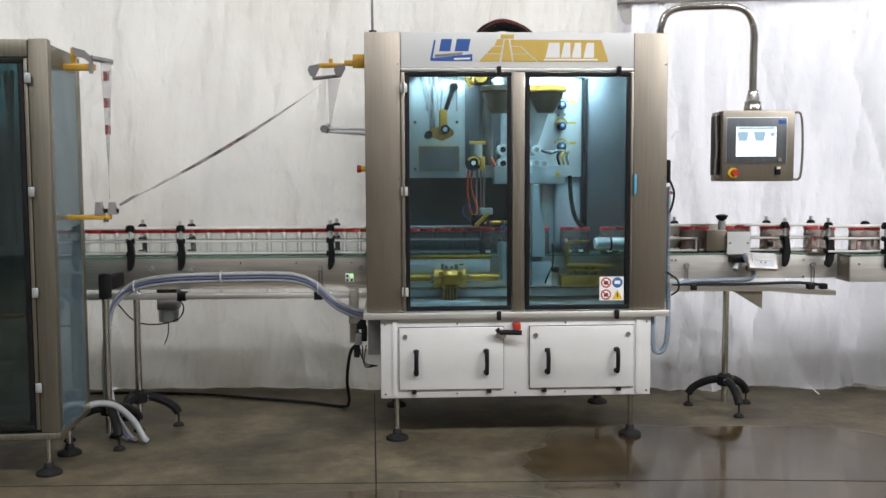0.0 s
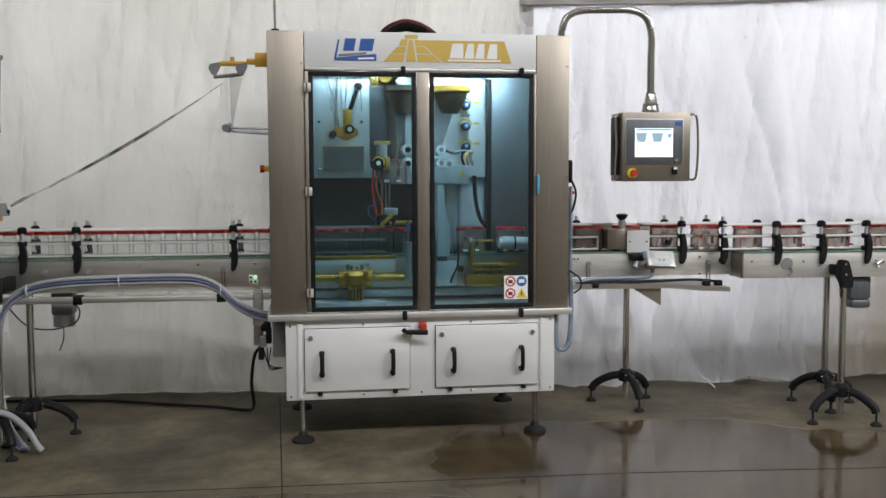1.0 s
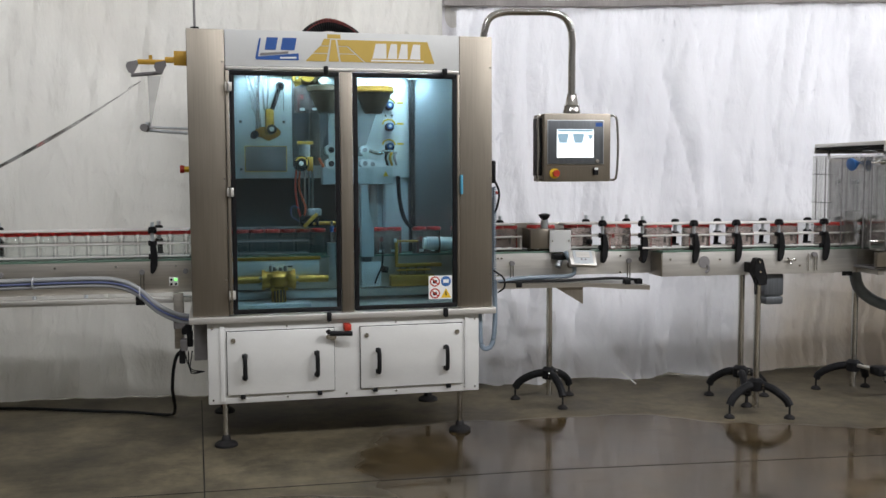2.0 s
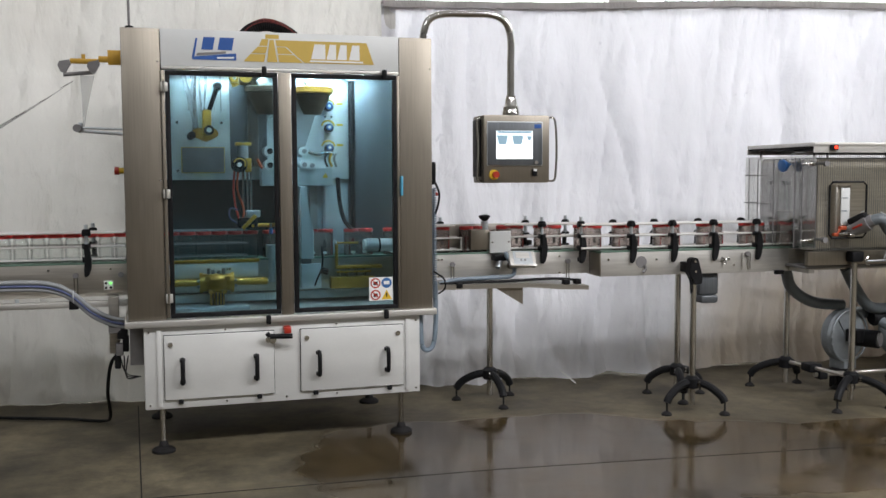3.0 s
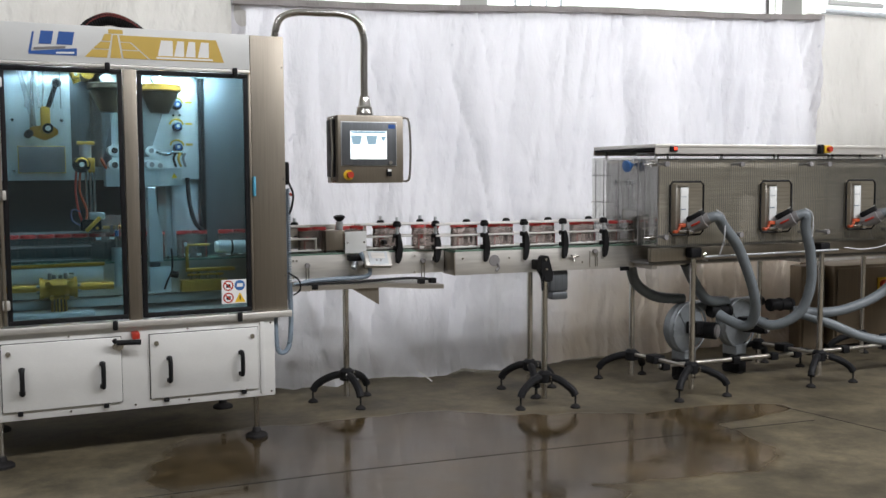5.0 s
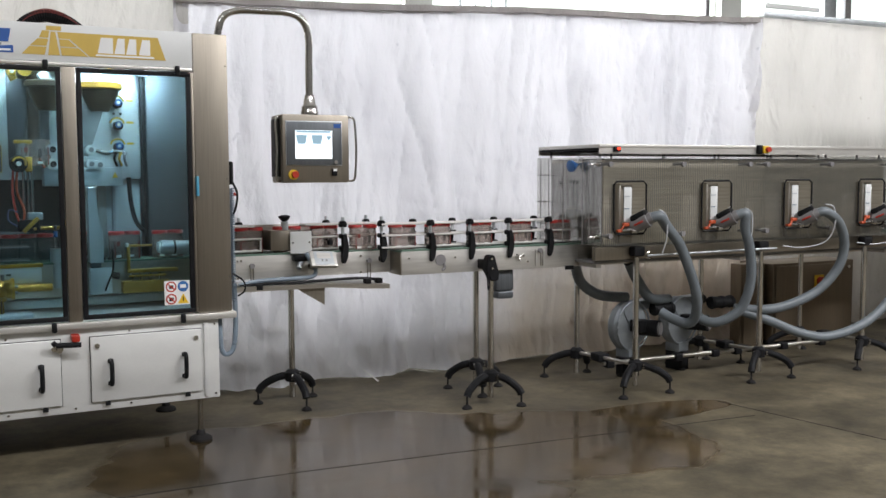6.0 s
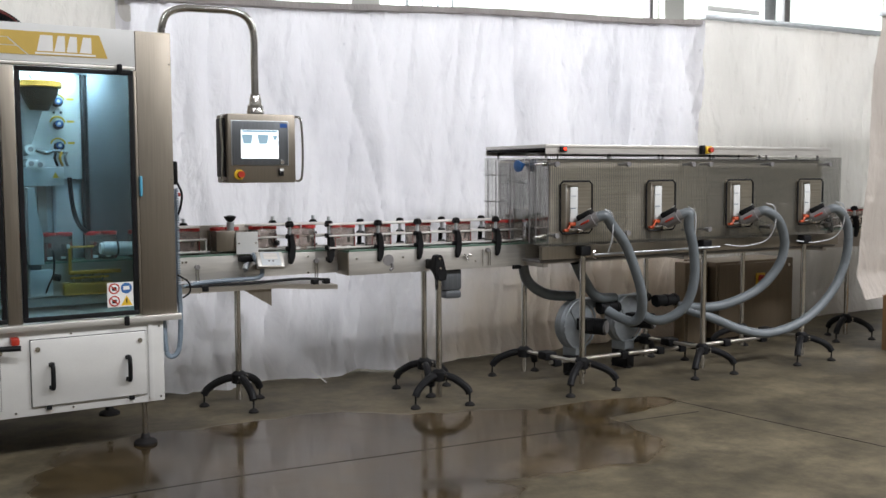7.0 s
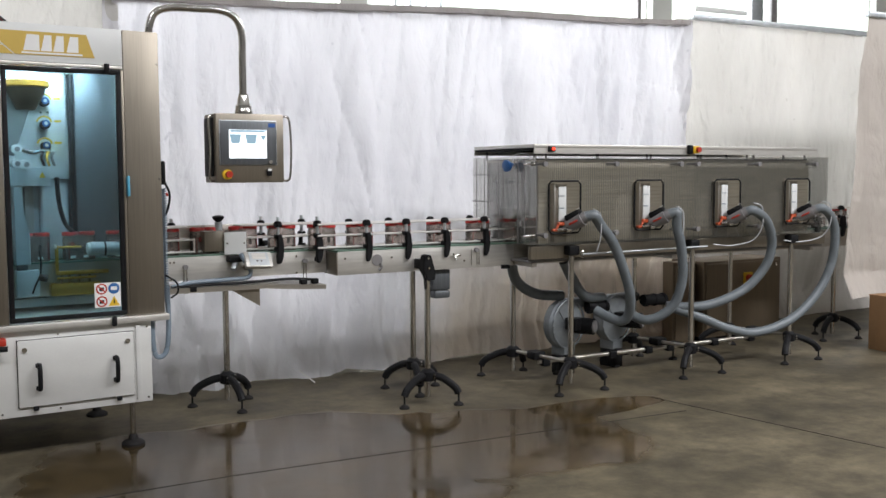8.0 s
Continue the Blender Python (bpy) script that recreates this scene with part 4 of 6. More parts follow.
    pbox("sensor", t, BLACK, 0.86, 0.93, 0.36, 0.40, 0.905, 0.935, 0.006)
    pbox("cable_joint", t, BLACK, 0.935, 1.0, 0.33, 0.37, 0.845, 0.885, 0.01)
    prod("red_joint", t, REDP, (1.0, 0.38, 0.72), (1.035, 0.38, 0.735), 0.012)
    part("floor_cables", tube(B(), [(0.86, 0.40, 0.76), (0.95, 0.38, 0.765), (1.04, 0.40, 0.755)], 0.014, 8, 5), BLACK, t)


def machine_outside(t):
    """Mast, roof hose, film arms and hoses on the outside of the shell."""
    prod("mast", t, GUNGREY, (0.042, 0.06, 2.078), (0.036, 0.06, 2.75), 0.006, "thin grey mast", n=10)
    prod("mast_base", t, BLACK, (0.042, 0.06, 2.078), (0.042, 0.06, 2.092), 0.02)
    pts = [(0.60, 0.42, 2.08), (0.64, 0.42, 2.14), (0.72, 0.42, 2.175), (0.80, 0.42, 2.165), (0.87, 0.42, 2.13), (0.92, 0.42, 2.075)]
    part("roof_hose", tube(B(), pts, 0.034, 12, 14, 0.12), BLACK, t, "black ribbed hose with red thread on the roof")
    for k in range(4):
        part("hose_thread", tube(B(), [(x + 0.003 * math.sin(9 * x + k), y - 0.030 + 0.006 * k, z + 0.014 + 0.006 * k) for x, y, z in pts], 0.0022, 5, 6), PRINT_R, t)
    # film guide arm
    arm = pbox("film_arm", t, OCHRE, -0.118, 0.0, 0.40, 0.43, 1.955, 1.985, 0.003, "ochre film guide arm")
    pbox("arm_plate", arm, OCHRE, -0.072, -0.004, 0.385, 0.3985, 1.94, 2.015, 0.003)
    pbox("arm_bar", arm, OCHRE, -0.255, -0.118, 0.40, 0.43, 1.945, 1.97, 0.003)
    for x0 in (-0.305, -0.165):
        b = prism(B(), [(x0, 1.952), (x0 + 0.05, 1.962), (x0 + 0.055, 1.94), (x0 + 0.03, 1.892), (x0 + 0.005, 1.90), (x0 - 0.008, 1.93)], 0.38, 0.40)
        part("arm_cheek", b, GUNGREY, arm, "dark guide cheek")
    prod("guide_roller", arm, GUNGREY, (-0.285, 0.385, 1.885), (-0.145, 0.44, 1.905), 0.010)
    prod("arm_screw", arm, OCHRE, (-0.19, 0.41, 1.97), (-0.19, 0.41, 1.992), 0.010)
    da = prod("dancer_arm", t, GALV, (-0.225, 0.41, 1.605), (0.0, 0.40, 1.588), 0.008, "grey dancer arm with a roller")
    prod("dancer_rod", da, GALV, (-0.225, 0.395, 1.62), (0.0, 0.385, 1.612), 0.006)
    prod("dancer_roller", da, GUNGREY, (-0.228, 0.34, 1.615), (-0.218, 0.45, 1.615), 0.020)
    prod("dancer_pin", da, GALV, (-0.215, 0.40, 1.60), (-0.212, 0.40, 1.645), 0.012)
    sb = prod("stop_button", t, REDP, (-0.052, 0.30, 1.400), (-0.030, 0.30, 1.400), 0.020, "red mushroom stop button")
    prod("button_collar", sb, YPLAS, (-0.030, 0.30, 1.400), (0.0, 0.30, 1.400), 0.015)
    # connectors low on the side
    for x, z, w, h, m in ((-0.035, 0.58, 0.05, 0.05, BLACK), (-0.05, 0.50, 0.035, 0.06, GUNGREY), (-0.02, 0.53, 0.03, 0.08, BLACK), (0.02, 0.47, 0.03, 0.05, BLACK), (-0.06, 0.44, 0.03, 0.07, BLACK), (-0.07, 0.62, 0.06, 0.07, GUNGREY)):
        pbox("connector", t, m, x - w / 2, x + w / 2, 0.18, 0.24, z - h / 2, z + h / 2, 0.006)
    pbox("connector_rail", t, GUNGREY, 0.0, 0.066, 0.17, 0.25, 0.42, 0.63, 0.004)
    pbox("side_support", t, STEEL_H, -0.10, -0.05, 0.26, 0.32, 0.47, 0.76, 0.004)
    for i in range(3):
        part("thin_wire", tube(B(), [(-0.05 + 0.02 * i, 0.19, 0.47), (-0.02, 0.18, 0.38 - 0.01 * i), (0.05, 0.18, 0.36)], 0.003, 6, 5), BLACK, t)
    # coiled handset and hose on the right column
    hs = pbox("handset", t, BLACK, 1.540, 1.566, 0.02, 0.06, 1.32, 1.44, 0.010, "black handset on a coiled cord")
    prod("handset_plug", hs, REDP, (1.57, 0.04, 1.268), (1.578, 0.04, 1.272), 0.010)
    cord = [(1.556 + 0.012 * math.cos(k * 1.57), 0.04 + 0.012 * math.sin(k * 1.57), 1.30 - 0.0031 * k) for k in range(190)]
    part("coiled_cord", tube(B(), cord, 0.0045, 6, 1), HOSEB, hs)
    part("cord_tail", tube(B(), [(1.566, 0.04, 1.33), (1.585, 0.03, 1.27), (1.575, 0.03, 1.20), (1.56, 0.04, 1.16)], 0.006, 8, 6), BLACK, hs)
    part("loop_hose", tube(B(), [(1.565, 0.05, 0.80), (1.568, 0.05, 0.60), (1.555, 0.05, 0.47), (1.52, 0.05, 0.435), (1.49, 0.05, 0.47), (1.482, 0.05, 0.632)], 0.014, 10, 8, 0.08), HOSEB, t, "grey blue looped hose")
    part("loop_wire", tube(B(), [(1.55, 0.02, 0.86), (1.60, 0.0, 0.82), (1.605, 0.0, 0.77), (1.575, 0.02, 0.74)], 0.005, 6, 6), BLACK, t)


def control_panel(t):
    """Screen box on a bent pipe, a part of the machine; built in the world's axes."""
    W = MACHINE.inverted()

    def put(ob):
        ob.matrix_basis = W @ ob.matrix_basis
        return ob

    p = [(1.117, 5.05, 2.05), (1.118, 5.05, 2.105), (1.146, 5.048, 2.180), (1.218, 5.035, 2.212), (1.343, 5.0, 2.212), (1.463, 4.965, 2.206), (1.535, 4.95, 2.170), (1.565, 4.95, 2.09), (1.566, 4.95, 1.95), (1.566, 4.95, 1.74)]
    put(part("panel_pipe", tube(B(), p, 0.0195, 16, 8), CHROME, t, "bent polished steel pipe"))
    c = B()
    lathe(c, [(0.046, 1.678), (0.046, 1.70), (0.042, 1.708), (0.042, 1.726), (0.034, 1.735), (0.030, 1.765), (0.026, 1.772), (0.026, 1.785)], 24, pose(1.567, 4.95, 0))
    put(part("pipe_joint", c, CHROME, t))
    pn = put(part("control_panel", box(B(), 1.392, 1.752, 4.862, 5.07, 1.328, 1.680, 0.008), STEEL, t, "steel control panel with a lit touch screen"))
    f = 4.862
    part("bezel_rim", box(B(), 1.408, 1.712, f - 0.006, f + 0.001, 1.416, 1.646, 0.003), GALV, pn)
    part("bezel", box(B(), 1.412, 1.708, f - 0.009, f - 0.0062, 1.420, 1.642, 0.002), DSTEEL, pn)
    part("screen", box(B(), 1.457, 1.655, f - 0.0105, f - 0.0092, 1.452, 1.598), SCREEN, pn, "glowing screen")
    for x0, x1, z0, z1 in ((1.460, 1.520, 1.528, 1.574), (1.542, 1.604, 1.528, 1.574), (1.622, 1.652, 1.548, 1.570), (1.459, 1.653, 1.586, 1.596)):
        part("screen_field", prism(B(), [(x0, z1), (x1, z1), (x1 - 0.01, z0), (x0 + 0.01, z0)], f - 0.0122, f - 0.0108), SCREEN_B, pn)
    part("maker_mark", box(B(), 1.665, 1.702, f - 0.0105, f - 0.0092, 1.612, 1.632), LOGO, pn)
    part("knob_button", rod(B(), (1.674, f - 0.009, 1.434), (1.674, f - 0.016, 1.434), 0.010), CHROME, pn)
    part("button_plate", rod(B(), (1.446, f, 1.370), (1.446, f - 0.012, 1.370), 0.026, n=24), YPLAS, pn, "yellow plate of the stop button")
    part("stop_button", rod(B(), (1.450, f - 0.012, 1.371), (1.450, f - 0.036, 1.371), 0.017, n=20), REDP, pn, "red stop button")
    part("key_switch", box(B(), 1.656, 1.681, f - 0.014, f, 1.362, 1.400, 0.003), BLACK, pn)
    part("switch_lamp", box(B(), 1.659, 1.678, f - 0.017, f - 0.0145, 1.388, 1.400), WHITEP, pn)
    for x in (1.360, 1.790):
        s = 1.392 if x < 1.5 else 1.752
        b = tube(B(), [(s, 4.90, 1.668), (s + (x - s) * 0.7, 4.88, 1.668), (x, 4.875, 1.63), (x + 0.006, 4.875, 1.50), (x, 4.875, 1.37), (s + (x - s) * 0.7, 4.88, 1.338), (s, 4.90, 1.338)], 0.006, 10, 5)
        part("grab_handle", b, CHROME, pn, "bent steel grab handle")
    part("side_block", box(B(), 1.384, 1.391, 4.90, 5.05, 1.36, 1.66, 0.003), BLACK, pn)


machine()


# ---- conveyors ----
BELT = 0.925
C1 = pose(0, 5.36, 0, 0, 0, 1.72)
C2_Y = 5.285


def tripod(parent, x, y, top, turn, legs=3, spread=360, r=0.205):
    """A round post on curved black legs with levelling feet."""
    post = prod("post", parent, CHROME, (x, y, 0.04), (x, y, top), 0.0185, "round steel post", n=18)
    hub = part("hub", lathe(B(), [(0.03, 0.135), (0.042, 0.14), (0.044, 0.192), (0.03, 0.207), (0.022, 0.211)], 18, pose(x, y, 0)), BLACK, post, "black plastic hub")
    for k in range(legs):
        a = radians(turn + spread * k / (legs if spread == 360 else max(1, legs - 1)))
        c, s = math.cos(a), math.sin(a)
        p = [(x + c * d, y + s * d, z) for d, z in ((0.03, 0.172), (0.08, 0.163), (0.14 * r / 0.205, 0.137), (0.185 * r / 0.205, 0.104), (r, 0.072))]
        b = tube(B(), p, 0.023, 10, 4)
        leg = part("tripod_leg", b, BLACK, post, "curved black plastic leg")
        fx, fy = x + c * r, y + s * r
        fb = rod(B(), (fx, fy, 0.02), (fx, fy, 0.075), 0.006, n=8)
        lathe(fb, [(0.030, 0.0), (0.030, 0.008), (0.020, 0.018), (0.009, 0.024)], 16, pose(fx, fy, 0))
        part("levelling_foot", fb, RUBBER, post, "black levelling foot")
        for z in (0.178, 0.160):
            bx, by = x + c * 0.05, y + s * 0.05
            prod("bolt", post, CHROME, (bx + s * 0.018, by - c * 0.018, z), (bx + s * 0.026, by - c * 0.026, z), 0.006, n=8)
    return post


def guide_clamp(parent, x, y, front=True, tall=False, zlow=0.86):
    """A black clamp that carries the three guide rods, with its grey pin."""
    sgn = -1 if front else 1
    b = B()
    yy = y + sgn * 0.045
    if front:  # a broad curved blade
        blade = [(-0.013, 1.025), (0.013, 1.025), (0.020, 0.985), (0.025, 0.94), (0.023, 0.90), (0.012, 0.868), (-0.002, 0.855), (-0.012, 0.862), (-0.012, 0.90), (-0.008, 0.95)]
        prism(b, [(x + dx, z - 0.86 + zlow) for dx, z in blade], yy - 0.018, yy + 0.018)
        bmesh.ops.bevel(b, geom=b.edges[:], offset=0.004, segments=1, affect="EDGES")
        box(b, x - 0.010, x + 0.010, yy + 0.0185, y - 0.003, zlow + 0.005, zlow + 0.03, 0.002)
    else:
        tube(b, [(x, y + sgn * 0.012, zlow), (x, yy, zlow + 0.015), (x + 0.004, yy + sgn * 0.01, zlow + 0.08), (x + 0.002, yy, zlow + 0.15), (x, yy - sgn * 0.012, 1.03)], 0.014, 8, 4)
    arm = part("guide_clamp", b, BLACK, parent, "black plastic rail clamp")
    for z in (0.945, 1.015, 1.08):
        rod(bb := B(), (x, y + sgn * 0.055, z), (x, y - sgn * 0.0, z), 0.011, n=10)
        rod(bb, (x - 0.021, y + sgn * 0.03, z), (x + 0.021, y + sgn * 0.03, z), 0.014, n=10)
        part("clamp_knuckle", bb, BLACK, arm)
    prod("clamp_pin", arm, GALV, (x, y + sgn * 0.03, 1.0), (x, y + sgn * 0.03, 1.125 if tall else 1.10), 0.0095, n=12)
    part("clamp_cap", lathe(B(), [(0.010, 1.086), (0.021, 1.09), (0.021, 1.098), (0.010, 1.103)], 14, pose(x, y + sgn * 0.03, 0)), BLACK, arm)


def round_knob(parent, x, y, z, r=0.014):
    b = rod(B(), (x, y, z), (x, y - 0.02, z), r, n=16)
    part("round_knob", b, GUNGREY, parent)


def conveyor_feed():
    """The conveyor that runs through the labelling machine."""
    t = thing("feed_conveyor", C1, "steel side-plate conveyor with a green belt and guide rods", "conveyor")
    x0, x1 = -4.6, 2.17
    for y0, y1 in ((-0.092, -0.084), (0.084, 0.092)):
        pbox("side_plate", t, STEEL_H, x0, 1.2, y0, y1, 0.755, 0.921, 0.002, "brushed steel side plate")
        pbox("side_plate", t, STEEL_PALE, 1.201, x1, y0, y1, 0.792, 0.921, 0.002, "satin steel side plate")
    b = B()
    for k in range(70):
        box(b, x0 + k * (x1 - x0) / 70 + 0.002, x0 + (k + 1) * (x1 - x0) / 70 - 0.002, -0.080, 0.080, BELT - 0.014, BELT)
    part("belt", b, GREENP, t, "green slatted belt")
    for y in (-0.087, 0.087):
        pbox("belt_guide", t, GREENP, x0, x1, y - 0.007, y + 0.007, 0.9215, 0.931, 0.001)
    pbox("belt_return", t, GUNGREY, x0, x1, -0.075, 0.075, 0.80, 0.81, 0)
    for z in (0.945, 1.012, 1.082):
        for y in (-0.054, 0.054):
            prod("guide_rod", t, ROD, (x0, y, z), (-0.43, y, z), 0.0058, n=10)
            prod("guide_rod", t, ROD, (1.22, y, z), (1.40 if z < 1.05 else 1.36, y, z), 0.0058, n=10)
            prod("guide_rod", t, ROD, (1.66, y, z), (x1 - 0.02, y - 0.03, z), 0.0058, n=10)
            prod("guide_rod", t, GUNGREY, (-0.43, y, z), (0.2, y, z), 0.0040, n=8)
    for x in (-3.2, -2.5, -1.69, -1.42, -0.615):
        guide_clamp(t, x, -0.054, True, x > -1.6)
        guide_clamp(t, x + 0.02, 0.054, False, True)
    guide_clamp(t, 1.87, -0.066, True, True)
    guide_clamp(t, 2.09, -0.12, True, True)
    for x in (1.31, 1.835, 2.09):
        guide_clamp(t, x, 0.056, False, True)
    for x in (-1.58, -1.36, -0.67, -0.45, 1.33, 2.03):
        round_knob(t, x, -0.092, 0.866)
    for x in (-0.67, 1.33, 2.03):
        for dx in (-0.008, 0.008):
            prod("hanger_rod", t, CHROME, (x + dx, -0.10, 0.72), (x + dx, -0.10, 0.86), 0.003, n=8)
    for x in (-1.1, -0.8, -0.5, 1.25, 1.27, 1.98):
        for z in (0.895, 0.80):
            screw(t, x, z, -0.092, 0.006)
    # uprights inside the guards: short flag that bends the rod end
    prod("rod_end", t, ROD, (1.395, -0.054, 0.945), (1.395, -0.054, 1.012), 0.0058, n=10)
    # cable duct under the side plate
    d = pbox("cable_duct", t, STEEL_PALE, -1.95, -0.42, -0.16, -0.10, 0.708, 0.738, 0.003, "steel cable duct")
    for x in (-1.20, -0.95):
        prod("duct_screw", d, GALV, (x, -0.11, 0.739), (x, -0.11, 0.756), 0.010)
    pbox("duct_clip", d, BLACK, -0.70, -0.655, -0.165, -0.095, 0.70, 0.746, 0.004)
    pbox("duct_clip", d, BLACK, -1.43, -1.385, -0.165, -0.095, 0.70, 0.746, 0.004)
    # junction plate with four sockets
    j = pbox("junction_plate", t, WHITEP, -0.535, -0.490, -0.105, -0.0925, 0.79, 0.835, 0.002)
    for x in (-0.524, -0.501):
        for z in (0.80, 0.823):
            prod("socket", j, LED_G if (x > -0.51 and z > 0.81) else BLACK, (x, -0.105, z), (x, -0.108, z), 0.0065, n=10)
    # geared motor below
    m = pbox("motor", t, GUNGREY, -1.575, -1.465, -0.03, 0.08, 0.63, 0.752, 0.012, "grey geared motor under the belt")
    part("motor_can", lathe(B(), [(0.05, 0.565), (0.056, 0.572), (0.056, 0.63), (0.05, 0.636)], 18, pose(-1.52, 0.02, 0)), GALV, m)
    part("motor_cable", tube(B(), [(-1.47, 0.0, 0.70), (-1.43, -0.02, 0.65), (-1.46, -0.02, 0.585), (-1.58, -0.03, 0.555), (-1.70, -0.03, 0.58), (-1.80, -0.05, 0.70)], 0.004, 6, 6), BLACK, m)
    part("motor_wire", tube(B(), [(-1.52, 0.0, 0.566), (-1.52, -0.01, 0.50), (-1.54, -0.02, 0.44)], 0.003, 6, 5), BLACK, m)
    # stands
    for x, y, top, turn in ((-1.735, 4.95, 0.86, -60), (-1.66, 5.215, 0.77, 8), (1.635, 5.585, 0.77, -85)):
        l = C1.inverted() @ Vector((x, y, 0))
        tripod(t, l.x, l.y, top, turn)
    lx = C1.inverted() @ Vector((-1.735, 4.95, 0))
    pbox("stand_bracket", t, BLACK, lx.x - 0.028, lx.x + 0.028, lx.y - 0.028, lx.y + 0.028, 0.74, 0.87, 0.012, "black stand bracket")
    pbox("bracket_arm", t, BLACK, lx.x - 0.02, lx.x + 0.02, lx.y + 0.0285, -0.0925, 0.78, 0.85, 0.004)
    # steel cover, white plate and height knob after the machine
    pbox("steel_cover", t, STEEL, 1.44, 1.55, -0.10, 0.10, 0.945, 1.058, 0.003, "brushed steel sensor cover")
    pbox("cover_back", t, STEEL_H, 1.23, 1.74, 0.066, 0.074, 0.935, 1.085, 0.002)
    w = pbox("white_plate", t, PAINT, 1.548, 1.675, -0.115, -0.105, 0.926, 1.05, 0.003, "white sensor plate")
    for x in (1.562, 1.66):
        screw(w, x, 0.988, -0.115, 0.005)
    k = prod("height_stem", t, GALV, (1.543, -0.03, 1.04), (1.543, -0.03, 1.105), 0.021, "height screw with a black star knob")
    part("star_knob", lathe(B(), [(0.012, 1.105), (0.024, 1.115), (0.034, 1.128), (0.034, 1.136), (0.015, 1.142)], 9, pose(1.543, -0.03, 0)), BLACK, k)
    pbox("sensor_bracket", t, BLACK, 1.56, 1.66, -0.16, -0.096, 0.885, 0.918, 0.006)
    prod("sensor_tube", t, GALV, (1.60, -0.14, 0.88), (1.58, -0.16, 0.845), 0.016)
    pbox("knob_block", t, BLACK, 1.785, 1.81, -0.10, -0.06, 0.965, 0.995, 0.006)
    # little operator terminal, tilted back
    tm = part("operator_terminal", box(B(), -0.078, 0.078, 0.0, 0.03, -0.05, 0.05, 0.006), STEEL_PALE, t, "small tilted operator terminal with a pale screen")
    tm.matrix_basis = pose(1.705, -0.225, 0.903, -38, 3, 0)
    part("terminal_face", box(B(), -0.056, 0.056, -0.004, -0.001, -0.044, 0.044), GALV, tm)
    part("terminal_screen", box(B(), -0.040, 0.040, -0.0065, -0.0045, -0.004, 0.034), STEEL_PALE, tm)
    for x in (-0.012, 0.012):
        part("terminal_key", rod(B(), (x, -0.004, -0.016), (x, -0.007, -0.016), 0.006, n=10), GUNGREY, tm)
    part("terminal_arm", tube(B(), [(1.70, -0.17, 0.875), (1.69, -0.14, 0.855), (1.67, -0.10, 0.85)], 0.02, 8, 4), STEEL, t)
    part("terminal_hose", tube(B(), [(1.61, -0.20, 0.935), (1.635, -0.20, 0.89), (1.665, -0.2, 0.84), (1.65, -0.19, 0.80), (1.55, -0.17, 0.792), (1.35, -0.15, 0.785), (1.24, -0.15, 0.765)], 0.013, 8, 6, 0.1), HOSEB, t, "blue grey sleeve over the terminal cable")
    part("black_lead", tube(B(), [(1.24, -0.17, 0.765), (1.40, -0.18, 0.772), (1.60, -0.18, 0.77), (1.90, -0.17, 0.775), (2.05, -0.16, 0.762)], 0.008, 8, 6), BLACK, t)
    # shelf beneath
    s = part("shelf", prism(B(), [(1.20, 0.762), (1.25, 0.764), (1.75, 0.757), (2.115, 0.733), (2.115, 0.708), (1.95, 0.716), (1.75, 0.734), (1.20, 0.736)], -0.21, 0.06), STEEL_H, t, "folded steel drip shelf")
    part("shelf_gusset", prism(B(), [(1.56, 0.733), (1.72, 0.733), (1.72, 0.635)], -0.19, -0.186), STEEL, s)
    for x in (1.34, 1.98, 2.05):
        pbox("shelf_clip", s, BLACK, x - 0.018, x + 0.018, -0.215, -0.17, 0.742, 0.772, 0.004)


